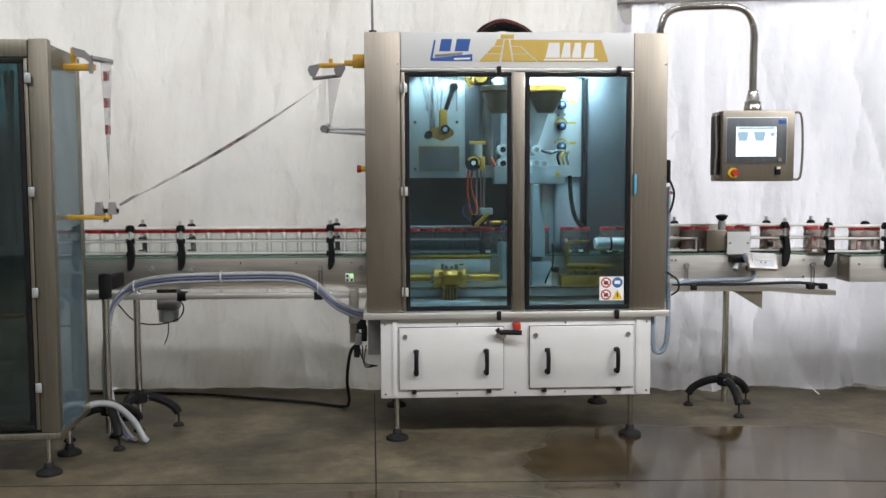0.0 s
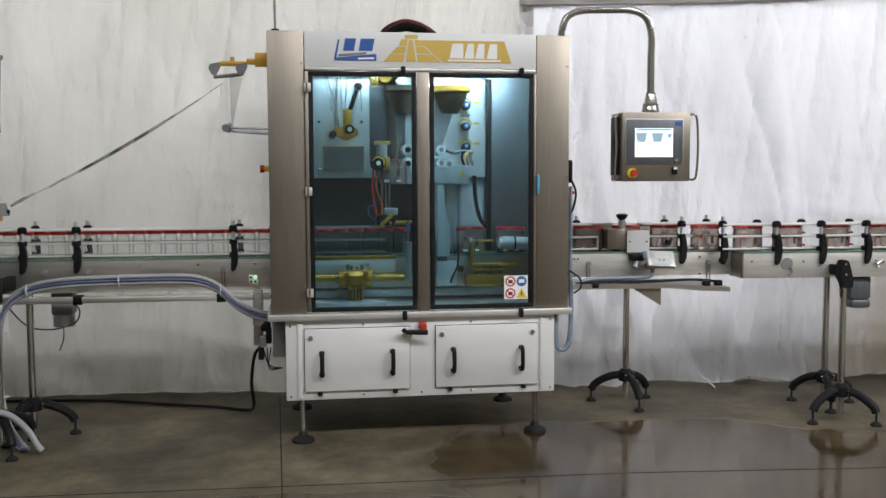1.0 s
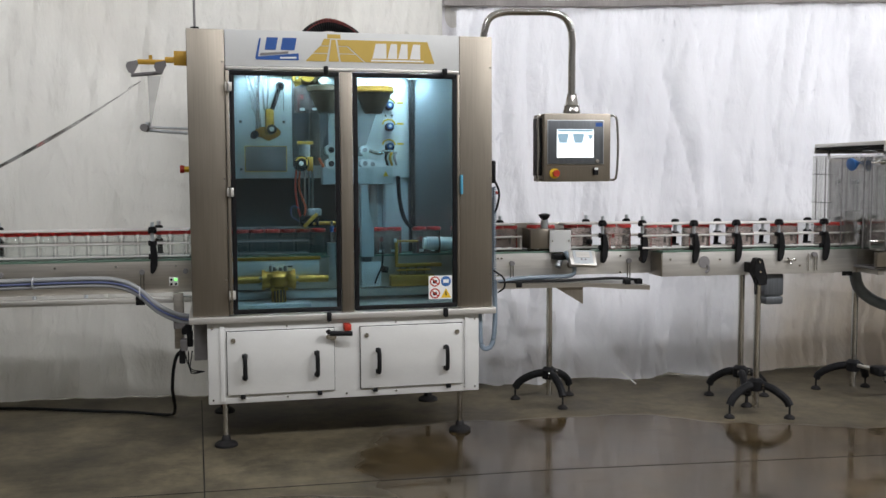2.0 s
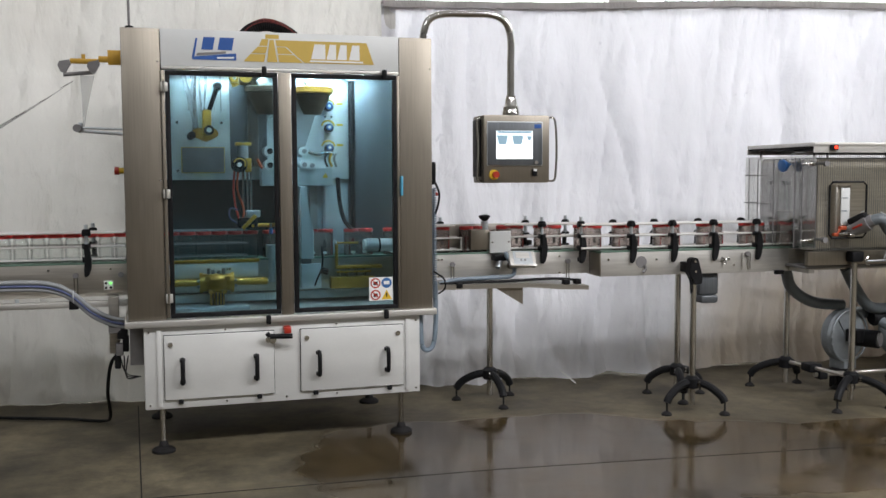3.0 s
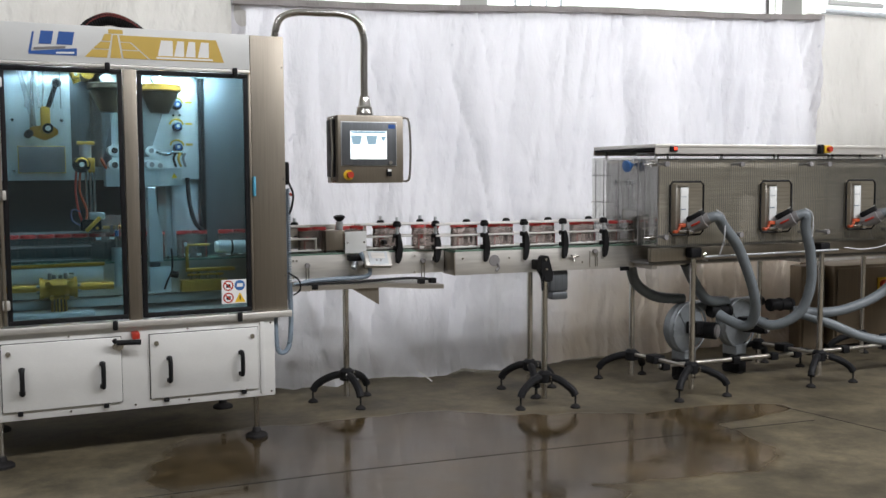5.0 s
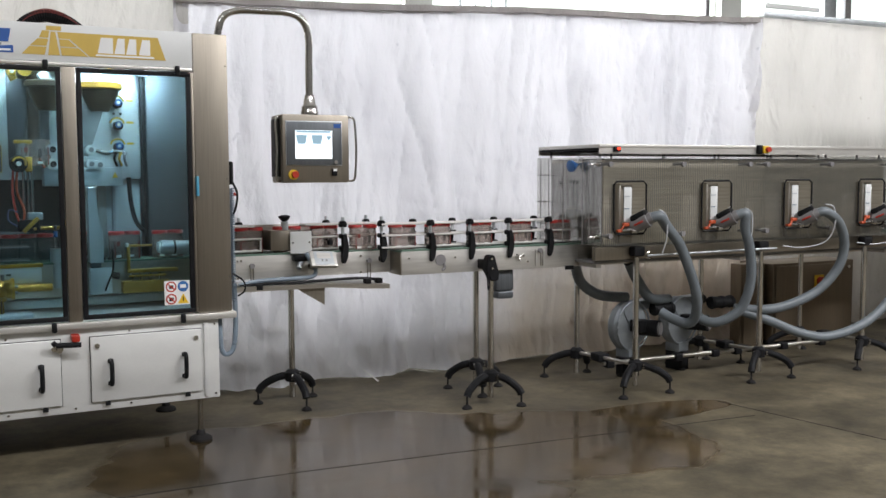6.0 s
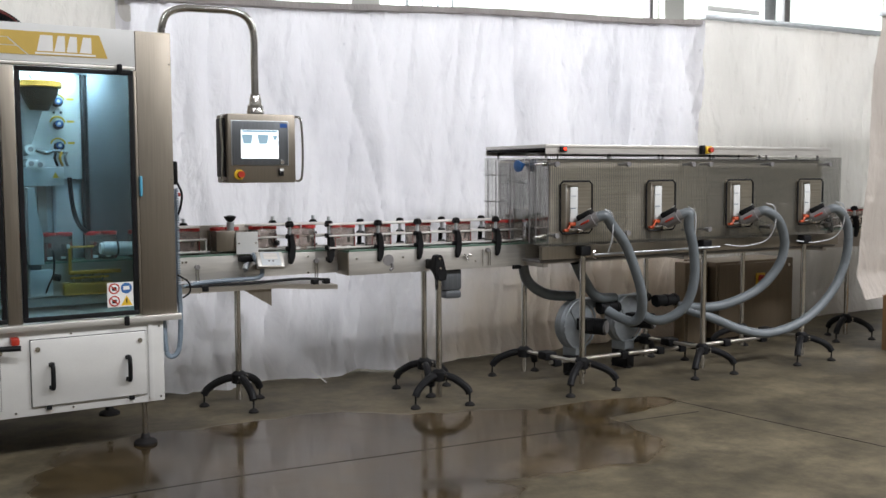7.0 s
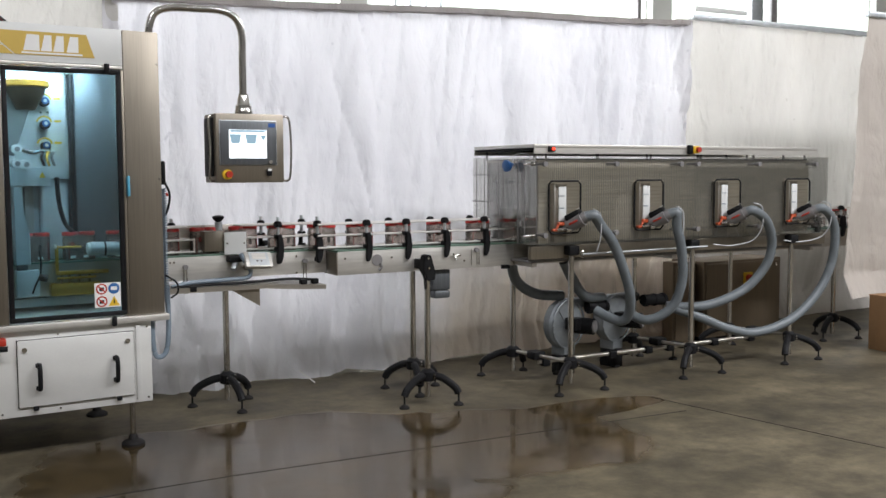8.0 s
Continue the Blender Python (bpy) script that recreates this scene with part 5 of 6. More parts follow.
def conveyor_exit():
    """The conveyor that carries the packs through the tunnel."""
    t = thing("exit_conveyor", pose(0, C2_Y, 0), "long steel conveyor that carries jar packs through the tunnel", "conveyor")
    x0, x1 = 2.185, 8.6
    for y0, y1 in ((-0.094, -0.086), (0.086, 0.094)):
        pbox("side_plate", t, STEEL_PALE, x0, 3.40, y0, y1, 0.783, 0.921, 0.002, "satin steel side plate")
        pbox("side_plate", t, STEEL_H, 3.40, x1, y0, y1, 0.783, 0.921, 0.002)
    pbox("end_plate", t, STEEL, x0 - 0.008, x0, -0.094, 0.094, 0.783, 0.915, 0.002)
    b = B()
    for k in range(64):
        box(b, x0 + k * (x1 - x0) / 64 + 0.002, x0 + (k + 1) * (x1 - x0) / 64 - 0.002, -0.082, 0.082, BELT - 0.014, BELT)
    part("belt", b, GREENP, t, "green slatted belt")
    for y in (-0.089, 0.089):
        pbox("belt_guide", t, GREENP, x0, x1, y - 0.008, y + 0.008, 0.9215, 0.931, 0.001)
    for z in (0.945, 1.015, 1.08):
        for y in (-0.054, 0.054):
            e = 3.24 if z > 1.05 else 3.36
            prod("guide_rod", t, ROD, (2.08, y, z), (e, y, z), 0.0058, n=10)
            prod("guide_rod", t, ROD, (6.02, y, z), (x1, y, z), 0.0058, n=10)
    for x in (2.375, 2.635, 2.90, 3.185, 6.2, 6.5):
        guide_clamp(t, x, -0.054, True, False)
    for x in (2.335, 2.60, 2.89, 3.18, 6.15, 6.45):
        guide_clamp(t, x, 0.056, False, False)
    # slotted take-up mark: a rounded hook plate
    b = rod(B(), (2.435, -0.0945, 0.862), (2.435, -0.098, 0.862), 0.034, n=24)
    part("hook_plate", b, GUNGREY, t)
    part("hook_tail", tube(B(), [(2.455, -0.097, 0.845), (2.462, -0.097, 0.82), (2.445, -0.097, 0.80)], 0.009, 6, 4), GUNGREY, t)
    for x, z in ((2.53, 0.875), (2.23, 0.88), (3.0, 0.865), (3.03, 0.83)):
        screw(t, x, z, -0.094, 0.006)
    b = B()
    for a in range(3):
        c, s = math.cos(2.1 * a + 0.5), math.sin(2.1 * a + 0.5)
        rod(b, (2.965, -0.105, 0.862), (2.965 + 0.026 * c, -0.115, 0.862 + 0.026 * s), 0.006, n=8)
    part("wing_screw", b, CHROME, t)
    for x in (3.08, 3.12, 3.135):
        prod("hanger_rod", t, CHROME, (x, -0.102, 0.80), (x, -0.102, 0.90), 0.003, n=8)
    round_knob(t, 3.115, -0.094, 0.895)
    m = pbox("motor", t, DSTEEL, 2.83, 2.955, -0.06, 0.06, 0.65, 0.78, 0.014, "dark grey geared motor under the belt")
    pbox("motor_box", m, DSTEEL, 2.838, 2.951, -0.066, 0.055, 0.60, 0.649, 0.014)
    b = prism(B(), [(2.695 + dx, z) for dx, z in ((-0.030, 0.882), (-0.020, 0.893), (0.010, 0.893), (0.019, 0.882), (0.046, 0.785), (0.042, 0.742), (-0.010, 0.738), (-0.014, 0.775), (-0.040, 0.80))], -0.262, -0.205)
    bmesh.ops.bevel(b, geom=b.edges[:], offset=0.005, segments=2, affect="EDGES")
    sb = part("stand_bracket", b, BLACK, t, "tapered black stand bracket")
    for dx, z in ((-0.006, 0.872), (-0.002, 0.815)):
        prod("bracket_bolt", sb, CHROME, (2.695 + dx, -0.262, z), (2.695 + dx, -0.268, z), 0.007, n=10)
    pbox("bracket_arm", t, BLACK, 2.68, 2.715, -0.20, -0.0945, 0.80, 0.86, 0.006)
    part("bracket_chain", tube(B(), [(2.668, -0.255, 0.79), (2.662, -0.262, 0.72), (2.668, -0.262, 0.69), (2.676, -0.255, 0.73), (2.672, -0.25, 0.785)], 0.004, 6, 4), BLACK, t)
    tripod(t, 2.695, -0.235, 0.80, -44, r=0.19)
    tripod(t, 2.78, 0.12, 0.79, 134, r=0.19)
    tripod(t, 6.66, 0.10, 0.79, 200)
    pbox("joint_block", t, BLACK, 3.30, 3.36, -0.11, -0.095, 0.765, 0.79, 0.003)


conveyor_feed()
conveyor_exit()


# ---- shrink tunnel ----
def tunnel():
    t = thing("shrink_tunnel", pose(0, 0, 0), "long stainless steel shrink tunnel behind clear guard sheets", "tunnel")
    xa, xb, yf, yb = 3.43, 5.84, 4.965, 5.56
    h = part("hood", box(B(), 3.357, 5.857, 4.90, 5.61, 1.524, 1.546, 0.004), STEEL_PALE, t, "flat steel hood")
    b = B()
    box(b, 3.357, 5.857, 4.900, 4.906, 1.488, 1.5235)
    box(b, 3.357, 5.857, 5.604, 5.610, 1.488, 1.5235)
    part("hood_rim", b, STEEL_PALE, h)
    # black plate paints the shade under the open steel hood
    pbox("hood_shade", h, RUBBER, 3.365, 5.85, 4.908, 5.602, 1.512, 1.5232, 0)
    sw = pbox("power_switch", h, BLACK, 3.455, 3.505, 4.886, 4.899, 1.500, 1.532, 0.003, "black rocker switch with a red light")
    pbox("switch_lamp", sw, LED_R, 3.478, 3.498, 4.882, 4.8855, 1.510, 1.526, 0.001)
    es = pbox("stop_box", h, YPLAS, 4.615, 4.665, 4.862, 4.899, 1.495, 1.545, 0.005, "yellow box with a red stop button")
    prod("stop_button", es, REDP, (4.645, 4.862, 1.52), (4.645, 4.84, 1.52), 0.017)
    pbox("stop_mount", es, BLACK, 4.585, 4.614, 4.87, 4.90, 1.49, 1.55, 0.004)
    # body with jar openings at both ends
    b = B()
    box(b, xa, xb, yf, yf + 0.012, 0.935, 1.44)
    box(b, xa, xb, yb - 0.012, yb, 0.935, 1.44)
    box(b, xa, xb, yf, yb, 1.44, 1.452)
    for x0, x1 in ((xa, xa + 0.012), (xb - 0.012, xb)):
        box(b, x0, x1, yf + 0.0125, 5.19, 0.935, 1.4395)
        box(b, x0, x1, 5.37, yb - 0.0125, 0.935, 1.4395)
        box(b, x0, x1, 5.1905, 5.3695, 1.14, 1.4395)
    part("body", b, STEEL_TUN, t, "brushed steel tunnel body")
    # grey facing on the steel end, its shade put into the colour
    b = B()
    for y0, y1, z0 in ((yf + 0.004, 5.19, 0.936), (5.1905, 5.3695, 1.14), (5.37, yb - 0.004, 0.936)):
        box(b, xa - 0.0075, xa - 0.0015, y0, y1, z0, 1.438)
    part("end_plate", b, GUNGREY, t, "dark grey end plate that holds the shade on the steel tunnel end")
    # black cover on the body paints the dark gap below the hood
    pbox("gap_shade", t, RUBBER, xa + 0.01, xb - 0.01, yf + 0.01, yb - 0.01, 1.4525, 1.46, 0)
    for y in (5.24, 5.28, 5.43):
        pbox("slot", t, BLACK, xa - 0.012, xa - 0.008, y - 0.004, y + 0.004, 1.14, 1.30, 0)
        prod("slot_knob", t, BLACK, (xa - 0.008, y, 1.315), (xa - 0.03, y, 1.315), 0.014)
    for x in (3.42, 3.9, 4.35, 4.8, 5.3, 5.6, 5.82):
        for y in (4.99, 5.55):
            prod("spacer", t, GUNGREY, (x, y, 1.4525), (x, y, 1.524), 0.008, n=8)
    # frame under the body
    for y in (4.955, 5.50):
        pbox("frame_beam", t, STEEL, 3.37, 6.02, y, y + 0.035, 0.835, 0.918, 0.003, "steel frame beam")
    pbox("frame_beam", t, GUNGREY, 3.37, 6.02, 4.98, 5.18, 0.815, 0.83, 0.002)
    for x in (3.4, 4.55, 5.9):
        pbox("cross_beam", t, STEEL_H, x, x + 0.04, 4.991, 5.4995, 0.786, 0.812, 0.003)
    # guard sheets
    PORTS = [(3.447, 3.688), (4.120, 4.361), (4.814, 5.058), (5.497, 5.748)]
    xs = [3.375] + [v for q in PORTS for v in q] + [5.95]
    zs = [0.922, 1.0, 1.32, 1.474]
    b = B()
    vs = [[b.verts.new((x, 4.884, z)) for z in zs] for x in xs]
    for i in range(len(xs) - 1):
        for j in range(3):
            if not (j == 1 and i % 2 == 1):
                b.faces.new((vs[i][j], vs[i + 1][j], vs[i + 1][j + 1], vs[i][j + 1]))
    bmesh.ops.solidify(b, geom=b.faces[:], thickness=0.006)
    g = part("guard_sheet", b, ACRYL, t, "clear ribbed guard sheet with four ports")
    b = B()
    k = 3.385
    while k < 5.945:
        if any(x0 - 0.004 < k < x1 + 0.002 for x0, x1 in PORTS):
            box(b, k, k + 0.0022, 4.8905, 4.8930, 0.925, 0.998)
            box(b, k, k + 0.0022, 4.8905, 4.8930, 1.322, 1.472)
        else:
            box(b, k, k + 0.0022, 4.8905, 4.8930, 0.925, 1.472)
        k += 0.0145
    tagged(part("sheet_ribs", b, WEBF, g), kind="stuff")
    b = box(B(), 0, 0.006, 0, 0.60, 0.93, 1.470)
    ge = part("guard_sheet", b, ACRYL, t, "clear guard sheet across the tunnel mouth")
    ge.matrix_basis = pose(3.365, 4.895, 0, 0, 0, 8.5)
    for y in (0.09, 0.15, 0.33, 0.47, 0.55):
        prod("guard_wire", ge, GUNGREY, (-0.012, y, 0.93), (-0.012, y, 1.46), 0.0035, n=6)
    for z in (1.05, 1.19, 1.36):
        prod("guard_wire", ge, GUNGREY, (-0.012, 0.40, z), (-0.012, 0.59, z), 0.003, n=6)
    bl = B()
    lathe(bl, [(0.006, 0.0), (0.016, 0.02), (0.036, 0.05), (0.036, 0.062), (0.012, 0.068)], 18, pose(3.335, 5.10, 1.425, 0, -100, 10))
    part("blue_valve", bl, BLUEP, t, "blue valve on the guard sheet")
    part("valve_wire", tube(B(), [(3.33, 5.10, 1.44), (3.34, 5.08, 1.485), (3.37, 5.02, 1.49), (3.40, 4.99, 1.46)], 0.003, 6, 5), WIREW, t)
    for y, z in ((4.93, 1.425), (4.93, 0.985)):
        b = rod(B(), (3.345, y, z), (3.375, y, z), 0.014, n=12)
        rod(b, (3.30, y, z), (3.345, y, z), 0.006, n=8)
        part("sheet_fastener", b, CHROME, t)
    for x in (3.415, 3.966, 4.506, 4.656, 5.225, 5.808):
        for z in (1.425, 0.99):
            b = rod(B(), (x, 4.8835, z), (x, 4.858, z), 0.016, n=14)
            rod(b, (x, 4.964, z), (x, 4.895, z), 0.009, n=10)
            part("sheet_knob", b, GUNGREY, t)
    # four ports with a scale strip, a heater gun and its hose
    HOSES = [[(3.775, 4.785, 1.045), (3.886, 4.80, 0.931), (3.986, 4.82, 0.764), (4.069, 4.85, 0.593), (4.122, 4.92, 0.455), (4.110, 4.98, 0.395), (4.06, 5.06, 0.415), (4.02, 5.14, 0.455)],
             [(4.400, 4.785, 1.020), (4.456, 4.80, 0.872), (4.497, 4.83, 0.681), (4.482, 4.88, 0.506), (4.414, 4.94, 0.415), (4.336, 5.02, 0.38), (4.28, 5.12, 0.42)],
             [(5.221, 4.785, 1.029), (5.314, 4.82, 0.875), (5.301, 4.86, 0.713), (5.175, 4.92, 0.554), (4.966, 4.98, 0.461), (4.802, 5.04, 0.434), (4.64, 5.14, 0.44)],
             [(5.885, 4.785, 1.03), (5.942, 4.80, 0.893), (5.938, 4.83, 0.683), (5.831, 4.86, 0.478), (5.604, 4.89, 0.304), (5.295, 4.92, 0.230), (5.059, 4.96, 0.268), (4.847, 5.02, 0.357), (4.66, 5.12, 0.43)]]
    for i, (x0, x1) in enumerate(PORTS):
        z0, z1 = 1.0, 1.32
        r = 0.02
        pts = [(x0 + r, z1), (x1 - r, z1), (x1, z1 - r), (x1, z0 + r), (x1 - r, z0), (x0 + r, z0), (x0, z0 + r), (x0, z1 - r), (x0 + r, z1)]
        port = part("port_frame", tube(B(), [(x, 4.876, z) for x, z in pts], 0.0062, 8, 1), BLACK, t, "black edged port in the guard sheet")
        xm = (x0 + x1) / 2
        pbox("scale_back", port, STEEL_H, xm - 0.062, xm - 0.050, 4.90, 4.964, 1.02, 1.30, 0.002)
        pbox("scale_back", port, STEEL, xm - 0.045, xm + 0.045, 4.916, 4.964, 0.94, 1.305, 0.002)
        s = pbox("scale_strip", port, PAINT, xm - 0.022, xm + 0.034, 4.906, 4.914, 1.07, 1.285, 0.001, "white scale strip")
        pbox("scale_mark", s, GALV, xm - 0.02, xm + 0.02, 4.9035, 4.9055, 1.225, 1.232, 0)
        pbox("scale_mark", s, HOSEB, xm - 0.02, xm + 0.015, 4.9035, 4.9055, 1.15, 1.156, 0)
        a, e = Vector((xm + 0.035, 4.885, 1.045)), Vector((xm + 0.088, 4.81, 1.092))
        b = rod(B(), a, e, 0.042, 0.050, 18)
        rod(b, e, e + (e - a).normalized() * 0.03, 0.036, 0.034, 18)
        rod(b, a - (e - a).normalized() * 0.045, a, 0.024, 0.03, 14)
        gun = part("heater_gun", b, GUNGREY, t, "grey hot air gun with a black cap and orange clamp")
        q = (e - a).to_track_quat("X", "Z").to_matrix().to_4x4()
        c = part("gun_cap", box(B(), -0.045, 0.060, -0.040, 0.040, 0.022, 0.062, 0.014), BLACK, gun)
        c.matrix_basis = Matrix.Translation((a + e) / 2) @ q
        c = part("gun_stripe", box(B(), -0.03, 0.03, -0.0535, -0.045, -0.008, 0.004, 0.002), REDP, gun)
        c.matrix_basis = Matrix.Translation((a + e) / 2) @ q
        c = part("gun_light", box(B(), 0.04, 0.06, -0.01, 0.01, 0.0645, 0.0685, 0.001), WHITEP, gun)
        c.matrix_basis = Matrix.Translation((a + e) / 2) @ q
        b = box(B(), xm - 0.045, xm + 0.0, 4.875, 4.90, 1.045, 1.068, 0.007)
        rod(b, (xm - 0.06, 4.88, 1.02), (xm - 0.045, 4.88, 1.05), 0.008, n=10)
        box(b, xm - 0.085, xm - 0.055, 4.875, 4.90, 1.010, 1.028, 0.005)
        part("orange_clamp", b, ORANGE, gun)
        b = rod(B(), (xm - 0.06, 4.872, 1.022), (xm + 0.08, 4.862, 1.026), 0.009, n=10)
        rod(b, (xm + 0.0, 4.864, 1.018), (xm + 0.03, 4.862, 1.018), 0.018, n=12)
        part("clamp_rod", b, CHROME, gun)
        tip = e + (e - a).normalized() * 0.03
        hp = [tip - (e - a).normalized() * 0.015, tip + (e - a).normalized() * 0.03 + Vector((0.022, 0, -0.012))] + [Vector(p) for p in HOSES[i]]
        part("air_hose", tube(B(), hp, 0.033, 14, 14, 0.05), GREY, t, "grey ribbed air hose")
        w = [(xm + 0.13, 4.76, 1.16), (xm + 0.20, 4.75, 1.13), (xm + 0.215, 4.76, 1.0), (xm + 0.19, 4.82, 0.90), (xm + 0.05, 4.88, 0.865), (xm - 0.1, 4.9, 0.88)] if i > 1 else [(xm + 0.13, 4.76, 1.15), (xm + 0.18, 4.75, 1.11), (xm + 0.19, 4.76, 0.98), (xm + 0.19, 4.80, 0.88)]
        part("gun_wire", tube(B(), w, 0.0042, 6, 6), WIREW, gun)
    ro = prod("drain_rod", t, GALV, (3.70, 4.87, 0.862), (4.75, 4.87, 0.870), 0.007, "thin steel rod with a hook")
    part("rod_hook", tube(B(), [(3.70, 4.86, 0.885), (3.682, 4.86, 0.875), (3.685, 4.86, 0.852), (3.71, 4.86, 0.838)], 0.006, 6, 4), CHROME, ro)
    # stands
    for x in (3.655, 4.665, 5.625):
        tripod(t, x, 4.925, 0.85, -145, 2, 112, 0.215)
        pbox("stand_bracket", t, BLACK, x - 0.04, x + 0.04, 4.885, 4.953, 0.855, 0.918, 0.012, "black stand bracket")
    for x in (3.555, 4.60, 5.55):
        tripod(t, x, 5.44, 0.85, 143, 2, -106, 0.215)
        prod("tie_bar", t, STEEL_H, (x, 5.44, 0.178), (x + 0.09, 4.925, 0.178), 0.012)
        pbox("tie_clamp", t, BLACK, x + 0.0, x + 0.09, 5.18, 5.28, 0.150, 0.205, 0.012)
    prod("long_bar", t, STEEL_H, (3.62, 5.23, 0.128), (5.62, 5.23, 0.128), 0.014, "polished floor bar")
    for x in (3.64, 3.83, 4.2, 4.52, 4.72, 5.15, 5.52):
        pbox("bar_clamp", t, BLACK, x, x + 0.06, 5.20, 5.26, 0.098, 0.15, 0.010)
    for x in (3.86, 4.36, 4.90):
        b = rod(B(), (x, 5.35, 0.02), (x, 5.35, 0.12), 0.007, n=8)
        lathe(b, [(0.032, 0), (0.032, 0.01), (0.018, 0.02), (0.009, 0.024)], 14, pose(x, 5.35, 0))
        part("levelling_foot", b, RUBBER, t)
        pbox("foot_block", t, BLACK, x - 0.03, x + 0.03, 5.24, 5.38, 0.10, 0.135, 0.006)


def blower(x, y, z):
    """A side-channel fan: scroll housing, motor and outlet."""
    t = thing("blower", pose(x, y, 0, 0, 0, 14), "cast aluminium fan with a black motor under the tunnel", "blower", "blowers")
    b = B()
    lathe(b, [(0.10, -0.05), (0.150, -0.045), (0.168, -0.02), (0.168, 0.02), (0.150, 0.045), (0.10, 0.05)], 36, pose(0, 0, z, 90))
    sc = part("scroll_housing", b, ALU, t, "cast aluminium scroll housing")
    part("housing_rim", tube(B(), [(0.163 * math.cos(a), -0.052, z + 0.163 * math.sin(a)) for a in [2 * math.pi * k / 24 for k in range(25)]], 0.008, 6, 1), ALU, sc)
    part("outlet", box(B(), -0.01, 0.20, -0.04, 0.045, z + 0.095, z + 0.165, 0.02), ALU, sc)
    part("outlet_collar", rod(B(), (0.20, 0.0, z + 0.13), (0.32, 0.02, z + 0.12), 0.038, 0.034), BLACK, sc)
    part("housing_web", prism(B(), [(-0.10, z + 0.10), (-0.02, z - 0.02), (0.0, z), (-0.09, z + 0.115)], -0.056, -0.05), ALU, sc)
    m = part("motor", rod(B(), (0.04, -0.05, z - 0.01), (0.085, -0.20, z - 0.01), 0.056, n=20), BLACK, t, "black finned motor")
    part("motor_end", rod(B(), (0.085, -0.20, z - 0.01), (0.089, -0.211, z - 0.01), 0.044, n=20), GUNGREY, m)
    part("terminal_box", box(B(), -0.05, 0.02, -0.15, -0.06, z - 0.03, z + 0.05, 0.006), BLACK, m)
    part("pedestal", box(B(), -0.05, 0.06, -0.06, 0.06, 0.129, z - 0.15, 0.006), ALU, t)
    part("pedestal_foot", box(B(), -0.035, 0.045, -0.07, 0.07, 0.0, 0.128, 0.006), BLACK, t)


tunnel()
blower(3.91, 5.36, 0.345)
blower(4.36, 5.40, 0.345)
for pts in ([(3.45, 5.30, 0.79), (3.52, 5.34, 0.66), (3.68, 5.36, 0.565), (3.90, 5.36, 0.535)], [(3.80, 5.20, 0.79), (3.90, 5.24, 0.66), (4.05, 5.30, 0.53), (4.25, 5.36, 0.50)]):
    tagged(part("intake_hose", tube(B(), pts, 0.036, 14, 12, 0.08), GREY), "dark ribbed intake hose of the fan", "hose", "intake hoses")
for xa, xb, z in ((4.10, 4.27, 0.445), (4.60, 4.80, 0.46)):
    b = rod(B(), (xa, 5.34, z), (xb, 5.34, z - 0.006), 0.040, n=18)
    for x in (xa + 0.02, (xa + xb) / 2, xb - 0.02):
        rod(b, (x - 0.008, 5.34, z - 0.003), (x + 0.008, 5.34, z - 0.003), 0.045, n=18)
    tagged(part("duct_coupling", b, BLACK), "black clamped coupling on the fan outlet", "coupling", "duct couplings")


# ---- things behind and beside the tunnel ----
def cabinet():
    t = thing("electric_cabinet", pose(5.57, 5.74, 0, 0, 0, 2), "low brown steel electric cabinet with a yellow switch", "cabinet")
    pbox("body", t, BRONZE, 0, 0.90, 0, 0.36, 0.04, 0.655, 0.006)
    pbox("plinth", t, BLACK, 0.02, 0.88, 0.02, 0.34, 0, 0.04, 0)
    d = pbox("door", t, BRONZE, 0.02, 0.86, -0.018, -0.003, 0.07, 0.635, 0.005)
    s = pbox("rotary_switch", d, YPLAS, 0.43, 0.53, -0.03, -0.0185, 0.45, 0.55, 0.004, "yellow plate with a red rotary switch")
    prod("switch_knob", s, REDP, (0.48, -0.0305, 0.50), (0.48, -0.06, 0.50), 0.034)
    prod("lock", d, CHROME, (0.82, -0.0185, 0.60), (0.82, -0.026, 0.60), 0.012)
    b = thing("steel_locker", pose(5.30, 5.80, 0), "narrow brown steel locker behind the tunnel", "cabinet")
    pbox("body", b, BRONZE, 0, 0.24, 0, 0.12, 0.0, 0.66, 0.006)
    pbox("door", b, BRONZE, 0.02, 0.22, -0.016, -0.002, 0.03, 0.63, 0.004)


def carton():
    t = thing("cardboard_box", pose(6.47, 4.52, 0, 0, 0, -4), "brown cardboard box on the floor", "box")
    pbox("body", t, CARD, 0, 0.5, 0, 0.4, 0.0, 0.42, 0.004)
    for y0, y1 in ((-0.004, 0.198), (0.202, 0.404)):
        pbox("flap", t, CARD, -0.004, 0.504, y0, y1, 0.4205, 0.4255, 0.001)


cabinet()
carton()


